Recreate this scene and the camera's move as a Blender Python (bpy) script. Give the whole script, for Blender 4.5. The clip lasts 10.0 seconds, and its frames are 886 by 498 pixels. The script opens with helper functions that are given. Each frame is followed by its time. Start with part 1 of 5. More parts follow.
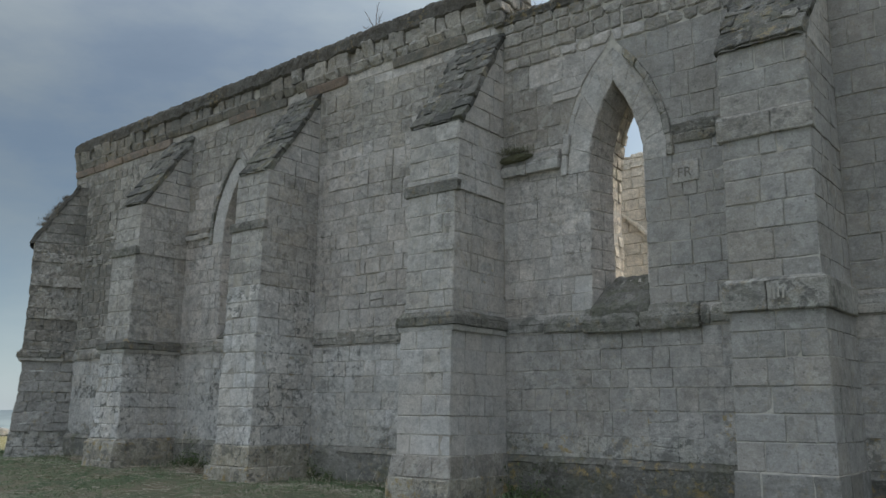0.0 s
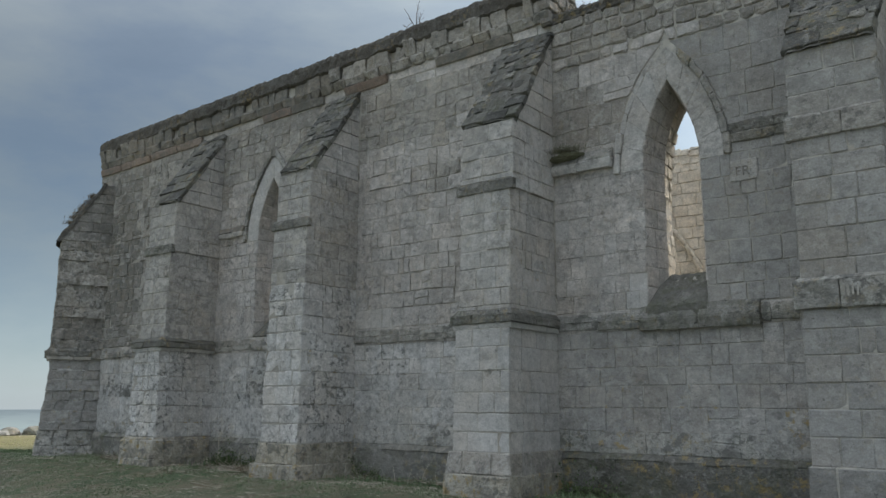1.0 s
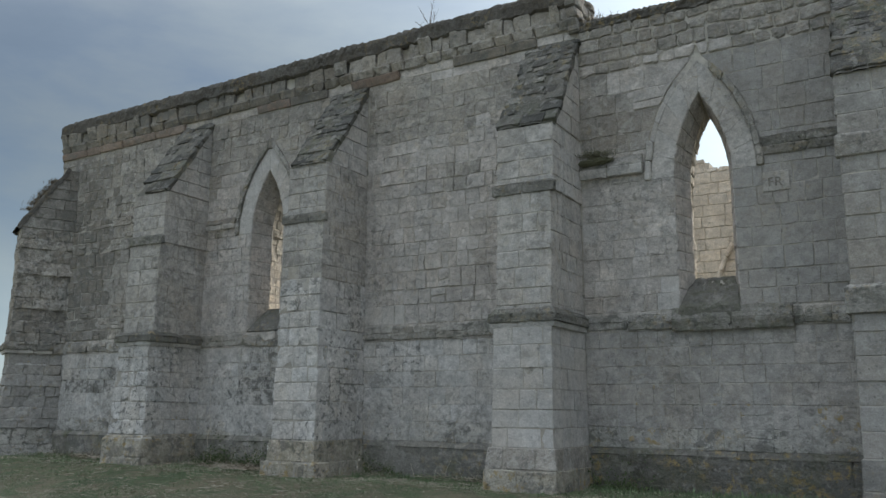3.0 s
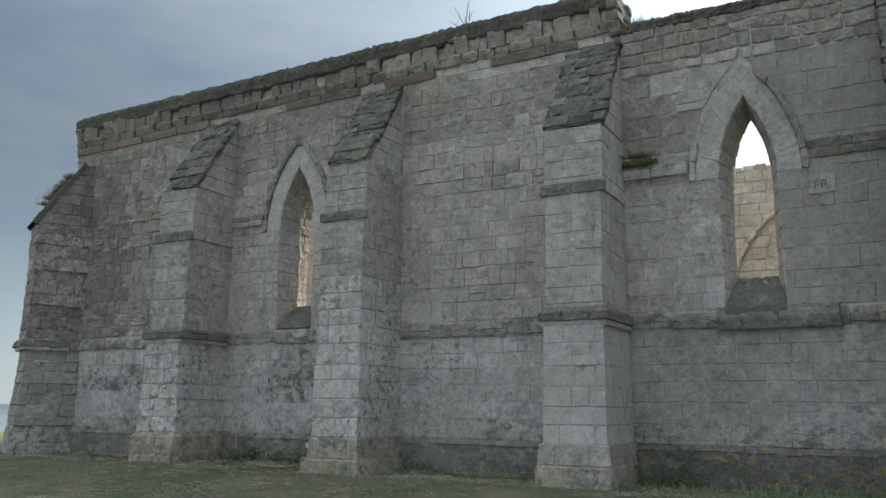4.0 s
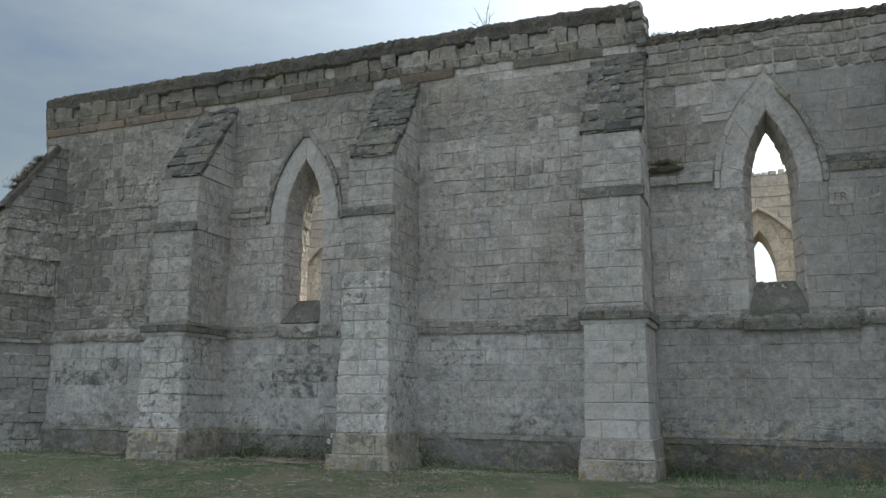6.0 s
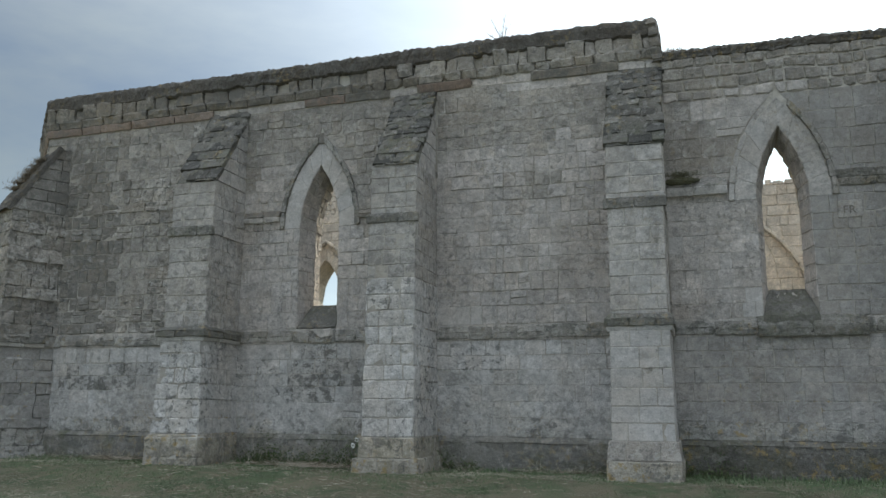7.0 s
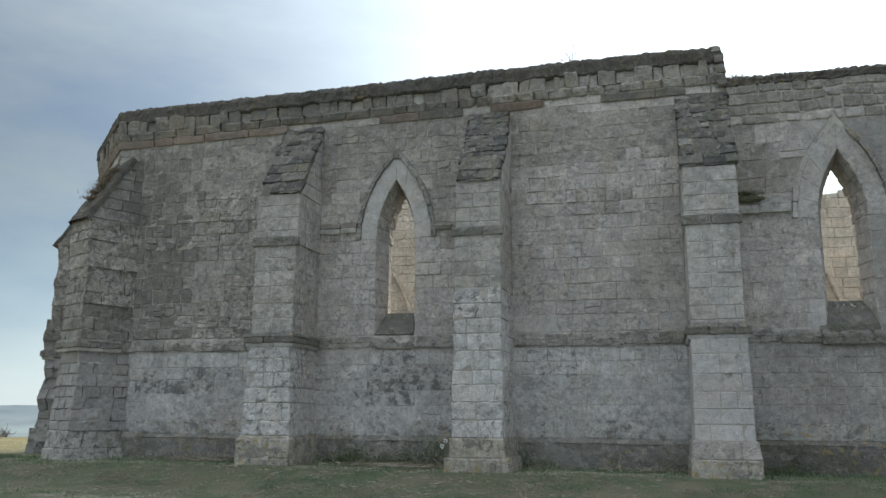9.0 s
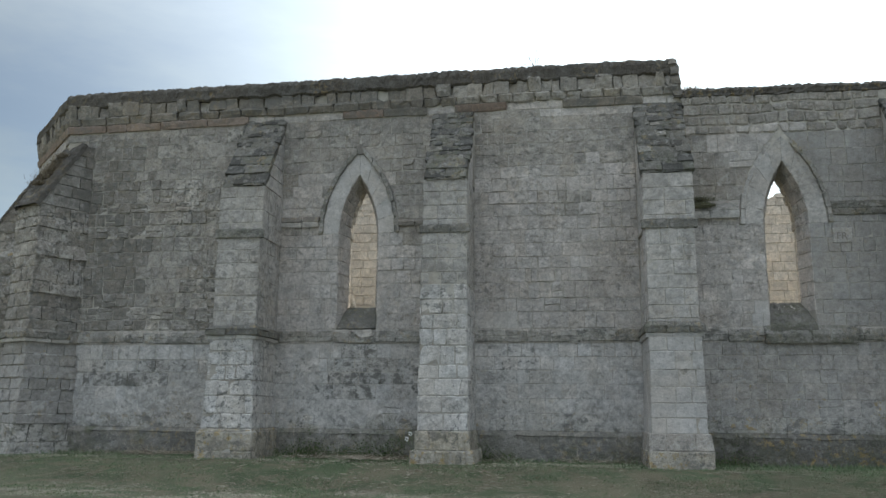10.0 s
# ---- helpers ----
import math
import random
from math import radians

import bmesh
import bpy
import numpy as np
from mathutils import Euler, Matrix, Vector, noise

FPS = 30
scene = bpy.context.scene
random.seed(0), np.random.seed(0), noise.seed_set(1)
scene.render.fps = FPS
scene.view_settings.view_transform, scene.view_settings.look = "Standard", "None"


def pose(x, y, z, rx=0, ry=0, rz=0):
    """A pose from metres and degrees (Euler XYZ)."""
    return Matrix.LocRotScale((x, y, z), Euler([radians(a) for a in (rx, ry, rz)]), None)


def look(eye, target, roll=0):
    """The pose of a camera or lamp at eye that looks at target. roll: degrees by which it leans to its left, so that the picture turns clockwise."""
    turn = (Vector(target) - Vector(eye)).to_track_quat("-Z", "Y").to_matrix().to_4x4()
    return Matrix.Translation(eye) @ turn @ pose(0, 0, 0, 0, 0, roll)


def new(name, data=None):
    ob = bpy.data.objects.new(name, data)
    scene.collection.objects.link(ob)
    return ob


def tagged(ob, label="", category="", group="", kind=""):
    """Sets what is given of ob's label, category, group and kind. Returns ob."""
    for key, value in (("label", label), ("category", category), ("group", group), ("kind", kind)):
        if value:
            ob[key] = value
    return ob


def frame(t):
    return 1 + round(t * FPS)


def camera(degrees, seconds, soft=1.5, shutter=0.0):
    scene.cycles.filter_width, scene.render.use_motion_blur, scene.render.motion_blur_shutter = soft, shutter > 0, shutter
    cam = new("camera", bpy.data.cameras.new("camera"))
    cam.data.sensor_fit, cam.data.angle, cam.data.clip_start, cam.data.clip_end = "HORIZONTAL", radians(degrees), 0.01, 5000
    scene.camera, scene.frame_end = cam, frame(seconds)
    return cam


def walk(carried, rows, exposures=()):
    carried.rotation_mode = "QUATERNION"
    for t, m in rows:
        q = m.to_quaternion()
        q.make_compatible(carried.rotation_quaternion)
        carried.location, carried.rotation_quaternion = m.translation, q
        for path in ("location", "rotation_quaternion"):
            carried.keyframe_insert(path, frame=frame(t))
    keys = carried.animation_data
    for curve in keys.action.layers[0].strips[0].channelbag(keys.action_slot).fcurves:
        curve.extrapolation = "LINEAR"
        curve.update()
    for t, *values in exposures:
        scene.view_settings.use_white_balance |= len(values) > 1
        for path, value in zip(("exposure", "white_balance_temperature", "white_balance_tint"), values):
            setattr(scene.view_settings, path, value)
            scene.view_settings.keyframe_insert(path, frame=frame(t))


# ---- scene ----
# ---- camera and walk ----
cam = camera(56.4, 10.0)
METRES, EYE, TILT, LEAN, TURN = 12.0, 1.5, 2.951, -0.906, 38.645
ROWS = [
    (0.0, 0.0, 0.0, 0.0, 0.07, 8.07, 0.46),
    (0.5, -0.0386, -0.0055, -0.0009, -0.2, 8.1, 0.48),
    (1.0, -0.0813, -0.0039, -0.0008, -0.59, 7.98, 0.55),
    (1.5, -0.1217, -0.0039, -0.0026, -1.62, 8.08, 0.17),
    (2.0, -0.1698, -0.0079, -0.0032, -4.49, 8.19, -0.13),
    (2.5, -0.2174, -0.0044, -0.002, -6.81, 8.05, -0.08),
    (4.0, -0.3751, 0.0103, -0.0026, -10.33, 7.73, -0.06),
    (4.5, -0.4233, 0.0158, -0.0042, -12.34, 7.9, -0.42),
    (5.0, -0.4766, 0.0279, -0.0033, -14.81, 7.73, -0.45),
    (5.5, -0.5258, 0.0397, -0.0041, -16.25, 7.54, -0.37),
    (7.0, -0.6945, 0.0648, -0.0002, -21.79, 7.68, -0.5),
    (7.5, -0.7437, 0.0665, 0.0013, -22.01, 7.73, -0.18),
    (8.0, -0.7964, 0.064, 0.0011, -22.2, 7.85, -0.25),
    (8.5, -0.8454, 0.0643, 0.0005, -22.6, 7.91, -0.35),
    (9.0, -0.8946, 0.0662, -0.0011, -24.04, 8.03, -0.61),
    (9.5, -0.9432, 0.0706, -0.0034, -26.73, 8.04, -0.99),
    (10.0, -0.9898, 0.0865, -0.0053, -30.39, 7.86, -1.13),
]
walk(cam, [(t, pose(0, 0, EYE, TILT, LEAN, TURN) @ pose(METRES * x, METRES * y, METRES * z, 90 + pitch, roll, yaw)) for t, x, y, z, yaw, pitch, roll in ROWS],
     exposures=[(0.0, 0.45), (5.0, 0.52), (10.0, 0.62)])

# ---- world and sun ----
SUN_AZ, SUN_EL = radians(7), radians(31)   # azimuth from +y towards +x
world = bpy.data.worlds.new("sky")
scene.world = world
world.use_nodes = True
wn, wl = world.node_tree.nodes, world.node_tree.links
sky = wn.new("ShaderNodeTexSky")
sky.sky_type, sky.sun_disc = "NISHITA", False
sky.sun_elevation, sky.sun_rotation = SUN_EL, SUN_AZ
sky.air_density, sky.dust_density, sky.ozone_density = 0.9, 1.1, 3.0
wtc = wn.new("ShaderNodeTexCoord")
wmap = wn.new("ShaderNodeMapping")
wmap.inputs["Scale"].default_value = (1.0, 1.6, 4.0)
wmap.inputs["Rotation"].default_value = (0.1, 0.25, 0.5)
wnoise = wn.new("ShaderNodeTexNoise")
wnoise.inputs["Scale"].default_value, wnoise.inputs["Detail"].default_value, wnoise.inputs["Roughness"].default_value = 2.3, 6.0, 0.58
wramp = wn.new("ShaderNodeMapRange")
wramp.inputs["From Min"].default_value, wramp.inputs["From Max"].default_value = 0.38, 0.72
wramp.inputs["To Min"].default_value, wramp.inputs["To Max"].default_value = 0.0, 0.75
wmix = wn.new("ShaderNodeMixRGB")
wgrey = wn.new("ShaderNodeRGBToBW")
wgain = wn.new("ShaderNodeMath")
wgain.operation = "MULTIPLY"
wgain.inputs[1].default_value = 1.6
wl.new(wtc.outputs["Generated"], wmap.inputs["Vector"])
wl.new(wmap.outputs["Vector"], wnoise.inputs["Vector"])
wl.new(wnoise.outputs["Fac"], wramp.inputs["Value"])
wl.new(wramp.outputs["Result"], wmix.inputs["Fac"])
wl.new(sky.outputs["Color"], wmix.inputs["Color1"])
wl.new(sky.outputs["Color"], wgrey.inputs["Color"])
wl.new(wgrey.outputs["Val"], wgain.inputs[0])
wl.new(wgain.outputs["Value"], wmix.inputs["Color2"])
# a thin bright veil of high cloud, thicker overhead, lies over the blue
wsep = wn.new("ShaderNodeSeparateXYZ")
wl.new(wtc.outputs["Generated"], wsep.inputs["Vector"])
wup = wn.new("ShaderNodeMath")
wup.operation, wup.use_clamp = "MULTIPLY_ADD", True
wup.inputs[1].default_value, wup.inputs[2].default_value = 1.0, 0.02
wl.new(wsep.outputs["Z"], wup.inputs[0])
wpow = wn.new("ShaderNodeMath")
wpow.operation = "POWER"
wpow.inputs[1].default_value = 2.8
wl.new(wup.outputs["Value"], wpow.inputs[0])
wveil = wn.new("ShaderNodeMath")
wveil.operation = "MULTIPLY"
wl.new(wpow.outputs["Value"], wveil.inputs[0])
wveilr = wn.new("ShaderNodeMapRange")
wveilr.inputs["From Min"].default_value, wveilr.inputs["From Max"].default_value = 0.3, 0.75
wveilr.inputs["To Min"].default_value, wveilr.inputs["To Max"].default_value = 0.75, 1.25
wl.new(wnoise.outputs["Fac"], wveilr.inputs["Value"])
wl.new(wveilr.outputs["Result"], wveil.inputs[1])
wback = wn["Background"]
wback.inputs["Strength"].default_value = 0.03
wtint = wn.new("ShaderNodeMixRGB")
wtint.blend_type = "MULTIPLY"
wtint.inputs["Fac"].default_value = 1.0
wtint.inputs["Color2"].default_value = (0.8, 1.0, 1.03, 1.0)
wl.new(wmix.outputs["Color"], wtint.inputs["Color1"])
wl.new(wtint.outputs["Color"], wback.inputs["Color"])
wcloud = wn.new("ShaderNodeBackground")
wcloud.inputs["Color"].default_value = (0.855, 0.95, 1.025, 1.0)
# pale haze low over the horizon
wlow = wn.new("ShaderNodeMath")
wlow.operation, wlow.use_clamp = "SUBTRACT", True
wlow.inputs[0].default_value = 1.0
wl.new(wup.outputs["Value"], wlow.inputs[1])
wlow2 = wn.new("ShaderNodeMath")
wlow2.operation = "POWER"
wlow2.inputs[1].default_value = 7.0
wl.new(wlow.outputs["Value"], wlow2.inputs[0])
wsum = wn.new("ShaderNodeMath")
wsum.operation = "MULTIPLY_ADD"
wl.new(wlow2.outputs["Value"], wsum.inputs[0])
wcs = wn.new("ShaderNodeMath")
wcs.operation = "MULTIPLY"
wcs.inputs[1].default_value = 1.5
wl.new(wveil.outputs["Value"], wcs.inputs[0])
wl.new(wcs.outputs["Value"], wsum.inputs[2])
# bright aureole of the veil round the sun
wdot = wn.new("ShaderNodeVectorMath")
wdot.operation = "DOT_PRODUCT"
wdot.inputs[1].default_value = (math.sin(SUN_AZ) * math.cos(SUN_EL), math.cos(SUN_AZ) * math.cos(SUN_EL), math.sin(SUN_EL))
wl.new(wtc.outputs["Generated"], wdot.inputs[0])
wpos = wn.new("ShaderNodeMath")
wpos.operation = "MAXIMUM"
wl.new(wdot.outputs["Value"], wpos.inputs[0])
wpos.inputs[1].default_value = 0.0
# the low haze is brighter towards the sun
wtow = wn.new("ShaderNodeMath")
wtow.operation = "POWER"
wtow.inputs[1].default_value = 3.0
wl.new(wpos.outputs["Value"], wtow.inputs[0])
wtow2 = wn.new("ShaderNodeMath")
wtow2.operation = "MULTIPLY_ADD"
wtow2.inputs[1].default_value, wtow2.inputs[2].default_value = 0.8, 0.29
wl.new(wtow.outputs["Value"], wtow2.inputs[0])
wl.new(wtow2.outputs["Value"], wsum.inputs[1])
wglow = wn.new("ShaderNodeMath")
wglow.operation = "POWER"
wglow.inputs[1].default_value = 10.0
wl.new(wpos.outputs["Value"], wglow.inputs[0])
wall2 = wn.new("ShaderNodeMath")
wall2.operation = "MULTIPLY_ADD"
wall2.inputs[1].default_value = 0.85
wl.new(wglow.outputs["Value"], wall2.inputs[0])
wl.new(wsum.outputs["Value"], wall2.inputs[2])
# the veil is brightened away from the sun, added to light the wall fronts
wopp = wn.new("ShaderNodeMapRange")
wopp.inputs["From Min"].default_value, wopp.inputs["From Max"].default_value = 1.0, -1.0
wl.new(wdot.outputs["Value"], wopp.inputs["Value"])
wopp2 = wn.new("ShaderNodeMath")
wopp2.operation = "POWER"
wopp2.inputs[1].default_value = 1.6
wl.new(wopp.outputs["Result"], wopp2.inputs[0])
wall3 = wn.new("ShaderNodeMath")
wall3.operation = "MULTIPLY_ADD"
wall3.inputs[1].default_value = 0.22
wl.new(wopp2.outputs["Value"], wall3.inputs[0])
wl.new(wall2.outputs["Value"], wall3.inputs[2])
wl.new(wall3.outputs["Value"], wcloud.inputs["Strength"])
wadd = wn.new("ShaderNodeAddShader")
wl.new(wback.outputs["Background"], wadd.inputs[0])
wl.new(wcloud.outputs["Background"], wadd.inputs[1])
wl.new(wadd.outputs["Shader"], wn["World Output"].inputs["Surface"])

sun = new("sun", bpy.data.lights.new("sun", "SUN"))
sun.data.energy, sun.data.angle, sun.data.color = 3.2, radians(0.6), (1.0, 0.93, 0.82)
sun_dir = Vector((math.sin(SUN_AZ) * math.cos(SUN_EL), math.cos(SUN_AZ) * math.cos(SUN_EL), math.sin(SUN_EL)))
sun.matrix_world = look(sun_dir * 50, (0, 0, 0))


# ---- materials ----
class Mat:
    """A small node builder: world-position textures mixed into a Principled surface."""

    def __init__(self, name, rough=0.9):
        self.m = bpy.data.materials.new(name)
        self.m.use_nodes = True
        self.n, self.l = self.m.node_tree.nodes, self.m.node_tree.links
        self.b = self.n["Principled BSDF"]
        self.b.inputs["Roughness"].default_value = rough
        self.b.inputs["Specular IOR Level"].default_value = 0.2
        self.geo = self.n.new("ShaderNodeNewGeometry")
        self.obj = self.n.new("ShaderNodeObjectInfo")

    def put(self, value, socket):
        if isinstance(value, bpy.types.NodeSocket):
            self.l.new(value, socket)
        else:
            socket.default_value = value

    def noise(self, scale, detail=4.0, rough=0.55, stretch=(1, 1, 1), shift=0.0, curl=0.0):
        mp = self.n.new("ShaderNodeMapping")
        mp.inputs["Scale"].default_value = stretch
        mp.inputs["Location"].default_value = (shift, shift * 0.7, shift * 1.3)
        self.l.new(self.geo.outputs["Position"], mp.inputs["Vector"])
        t = self.n.new("ShaderNodeTexNoise")
        t.inputs["Scale"].default_value, t.inputs["Detail"].default_value, t.inputs["Roughness"].default_value = scale, detail, rough
        t.inputs["Distortion"].default_value = curl
        self.l.new(mp.outputs["Vector"], t.inputs["Vector"])
        return t.outputs["Fac"]

    def range(self, v, a, b, c=0.0, d=1.0):
        r = self.n.new("ShaderNodeMapRange")
        self.put(v, r.inputs["Value"])
        for key, x in (("From Min", a), ("From Max", b), ("To Min", c), ("To Max", d)):
            r.inputs[key].default_value = x
        return r.outputs["Result"]

    def math(self, op, a, b=0.0):
        r = self.n.new("ShaderNodeMath")
        r.operation = op
        self.put(a, r.inputs[0])
        self.put(b, r.inputs[1])
        return r.outputs["Value"]

    def mix(self, f, a, b, blend="MIX"):
        r = self.n.new("ShaderNodeMixRGB")
        r.blend_type = blend
        self.put(f, r.inputs["Fac"])
        for v, s in ((a, "Color1"), (b, "Color2")):
            self.put(v if isinstance(v, bpy.types.NodeSocket) else (*v, 1.0), r.inputs[s])
        return r.outputs["Color"]

    def z(self):
        s = self.n.new("ShaderNodeSeparateXYZ")
        self.l.new(self.geo.outputs["Position"], s.inputs["Vector"])
        return s.outputs["Z"]

    def chance(self):
        return self.math("FRACT", self.math("ADD", self.obj.outputs["Random"], self.geo.outputs["Random Per Island"]))

    def done(self, colour, bump=None, strength=0.3, distance=0.01):
        self.put(colour, self.b.inputs["Base Color"])
        if bump is not None:
            b = self.n.new("ShaderNodeBump")
            b.inputs["Strength"].default_value, b.inputs["Distance"].default_value = strength, distance
            self.l.new(bump, b.inputs["Height"])
            self.l.new(b.outputs["Normal"], self.b.inputs["Normal"])
        return self.m


def limestone(name, dark, light, stain=0.5, lichen=0.3, ochre=0.0, pale=0.0, spread=0.75, bump=0.7, green=0.0, mottle=1.0, soaked=False):
    """Weathered limestone: a faint tone for each block, soft mottling, dark lichen in patches, run-off streaks, ochre lichen, pale scrapes."""
    k = Mat(name, 0.93)
    tone = k.mix(k.range(k.chance(), 0, 1, 0.5 - spread * 0.5, 0.5 + spread * 0.5), dark, light)
    warm = k.range(k.math("FRACT", k.math("MULTIPLY", k.chance(), 7.31)), 0.5, 1.0, 0.0, 0.35)
    cool = k.range(k.math("FRACT", k.math("MULTIPLY", k.chance(), 3.77)), 0.6, 1.0, 0.0, 0.4)
    tone = k.mix(cool, tone, (dark[0] * 0.93, dark[1] * 0.98, dark[2] * 1.02))
    tone = k.mix(warm, tone, (light[0] * 0.97, light[1] * 0.9, light[2] * 0.82))
    blush = k.range(k.noise(0.9, 5, 0.62, shift=83), 0.48, 0.66, 0.0, 0.35)
    tone = k.mix(blush, tone, (light[0] * 0.88, light[1] * 0.8, light[2] * 0.71))
    tone = k.mix(1.0, tone, k.range(k.noise(0.33, 3, 0.5, shift=57), 0.35, 0.65, 0.9, 1.09), "MULTIPLY")
    tone = k.mix(1.0, tone, k.range(k.noise(2.3, 7, 0.66, shift=2), 0.32, 0.68, 1 + 0.13 * mottle, 1 - 0.16 * mottle), "MULTIPLY")
    tone = k.mix(1.0, tone, k.range(k.noise(8.0, 7, 0.66, shift=51, curl=0.3), 0.38, 0.62, 1 - 0.14 * mottle, 1 + 0.11 * mottle), "MULTIPLY")
    tone = k.mix(1.0, tone, k.range(k.noise(19.0, 7, 0.72, shift=53), 0.36, 0.64, 1 - 0.13 * mottle, 1 + 0.12 * mottle), "MULTIPLY")
    grain = k.noise(46, 5, 0.7, shift=3)
    tone = k.mix(1.0, tone, k.range(grain, 0.32, 0.68, 0.83, 1.17), "MULTIPLY")
    pits = k.range(k.noise(14, 5, 0.65, shift=61), 0.645, 0.67)
    tone = k.mix(k.math("MULTIPLY", pits, 0.6), tone, tuple(c * 0.4 for c in dark))
    if pale:
        p = k.math("MULTIPLY", k.range(k.noise(5.0, 8, 0.7, shift=11, curl=0.4), 0.56, 0.6), pale)
        tone = k.mix(k.math("MULTIPLY", p, 0.7), tone, (0.62, 0.615, 0.59))
    if stain:
        big = k.range(k.noise(0.75, 5, 0.62, (1, 1, 1.4), 5), 0.44, 0.54) if not soaked else k.range(k.noise(1.6, 5, 0.6, shift=5), 0.3, 0.42)
        fine = k.range(k.noise(4.6, 9, 0.74, (1, 1, 1.2), 7, 0.3), 0.49, 0.555)
        tone = k.mix(k.math("MULTIPLY", k.math("MULTIPLY", big, fine), stain), tone, (0.18, 0.178, 0.168))
        run = k.range(k.noise(2.6, 8, 0.7, (1, 1, 0.2), 17), 0.53, 0.7)
        tone = k.mix(k.math("MULTIPLY", run, stain * 0.4), tone, (0.19, 0.19, 0.172))
    if lichen:
        spots = k.range(k.noise(7.5, 8, 0.72, (1, 1, 1.15), 23, 0.3), 0.54, 0.58)
        where = k.range(k.noise(0.9, 4, 0.6, shift=29), 0.42, 0.54)
        tone = k.mix(k.math("MULTIPLY", k.math("MULTIPLY", spots, where), lichen * 0.8), tone, (0.13, 0.134, 0.128))
        flecks = k.math("MULTIPLY", k.range(k.noise(24, 6, 0.7, shift=27), 0.6, 0.64), k.range(k.noise(1.6, 4, 0.6, shift=28), 0.46, 0.6))
        tone = k.mix(k.math("MULTIPLY", flecks, lichen * 0.6), tone, (0.14, 0.14, 0.13))
    if ochre:
        o = k.math("MULTIPLY", k.range(k.noise(7, 9, 0.75, shift=31), 0.53, 0.6), k.range(k.noise(0.9, 3, 0.6, shift=37), 0.46 - 0.08 * (ochre > 0.6), 0.6 - 0.1 * (ochre > 0.6)))
        tone = k.mix(k.math("MULTIPLY", o, ochre * 0.9), tone, (0.4, 0.305, 0.145))
    if green:
        g = k.math("MULTIPLY", k.range(k.noise(4.5, 9, 0.7, shift=71), 0.46, 0.56), k.range(k.noise(0.5, 3, 0.6, shift=77), 0.44, 0.58))
        tone = k.mix(k.math("MULTIPLY", g, green), tone, (0.1, 0.115, 0.055))
    tone = k.mix(1.0, tone, (1.03, 1.0, 0.995), "MULTIPLY")
    scallop = k.noise(9, 8, 0.66, shift=41)
    h = k.math("ADD", k.math("MULTIPLY", grain, 0.3), k.math("SUBTRACT", k.math("MULTIPLY", scallop, 1.6), k.math("MULTIPLY", pits, 0.5)))
    return k.done(tone, h, bump, 0.03)


def pointing(name):
    """Lime mortar: flush and pale in places, brown and washed out in others."""
    k = Mat(name, 0.95)
    tone = k.mix(k.range(k.noise(0.8, 5, 0.65, shift=101), 0.42, 0.6), (0.5, 0.468, 0.425), (0.38, 0.342, 0.297))
    tone = k.mix(1.0, tone, k.range(k.noise(5.0, 7, 0.7, shift=103), 0.3, 0.7, 0.75, 1.25), "MULTIPLY")
    tone = k.mix(k.range(k.noise(3.1, 6, 0.7, shift=107), 0.58, 0.64, 0.0, 0.7), tone, (0.15, 0.145, 0.13))
    return k.done(tone, k.noise(30, 6, 0.7, shift=109), 0.6, 0.02)


STONE = limestone("limestone_wall", (0.47, 0.447, 0.425), (0.565, 0.54, 0.517), 0.28, 0.55, 0.2, 0.4, 0.9, 0.7)
LOW = limestone("limestone_lower", (0.49, 0.486, 0.475), (0.57, 0.565, 0.553), 0.32, 0.45, 0.15, 0.3, 0.6, 0.55)
ASHLAR = limestone("limestone_ashlar", (0.5, 0.488, 0.472), (0.56, 0.55, 0.535), 0.25, 0.3, 0.1, 0.2, 0.6, 0.35, mottle=0.55)
WHITE = limestone("limestone_scraped", (0.51, 0.503, 0.49), (0.61, 0.603, 0.59), 0.35, 0.9, 0.15, 0.5, 0.7, 0.8)
BUTT = limestone("limestone_buttress", (0.465, 0.45, 0.43), (0.555, 0.541, 0.52), 0.4, 0.4, 0.2, 0.3, 0.6, 0.5, mottle=0.8)
DARK = limestone("stone_blackened", (0.115, 0.114, 0.103), (0.2, 0.196, 0.18), 0.5, 0.7, 0.5, 0.25, 0.8, 1.0, green=0.3)
SLATE = limestone("stone_weathering", (0.06, 0.06, 0.055), (0.12, 0.119, 0.11), 0.5, 0.6, 0.25, 0.3, 1.0, 0.9)
RUST = limestone("stone_red_brown", (0.25, 0.195, 0.168), (0.35, 0.29, 0.255), 0.6, 0.3, 0.3, 0.15)
CORN = limestone("stone_cornice", (0.195, 0.182, 0.163), (0.32, 0.302, 0.275), 0.85, 0.6, 0.35, 0.25)
CAP = limestone("mortar_cap", (0.062, 0.058, 0.051), (0.125, 0.117, 0.105), 0.5, 0.4, 0.5, 0.1, 0.6, 1.0)
DAMP = limestone("stone_plinth", (0.21, 0.204, 0.185), (0.32, 0.312, 0.287), 0.75, 0.7, 0.5, 0.3, 0.7, 0.8, green=0.5)
FOOT = limestone("stone_buttress_foot", (0.365, 0.34, 0.287), (0.465, 0.438, 0.38), 0.7, 0.9, 1.0, 0.3, 0.7, 1.0, green=0.25)
STAIN = limestone("stone_water_stain", (0.44, 0.437, 0.425), (0.52, 0.516, 0.503), 0.95, 0.9, 0.1, 0.4, 0.6, 0.7, mottle=1.2, soaked=True)
BAND = limestone("stone_string", (0.19, 0.186, 0.168), (0.33, 0.322, 0.298), 0.8, 0.9, 0.5, 0.4, 0.8, 1.6, green=0.3)
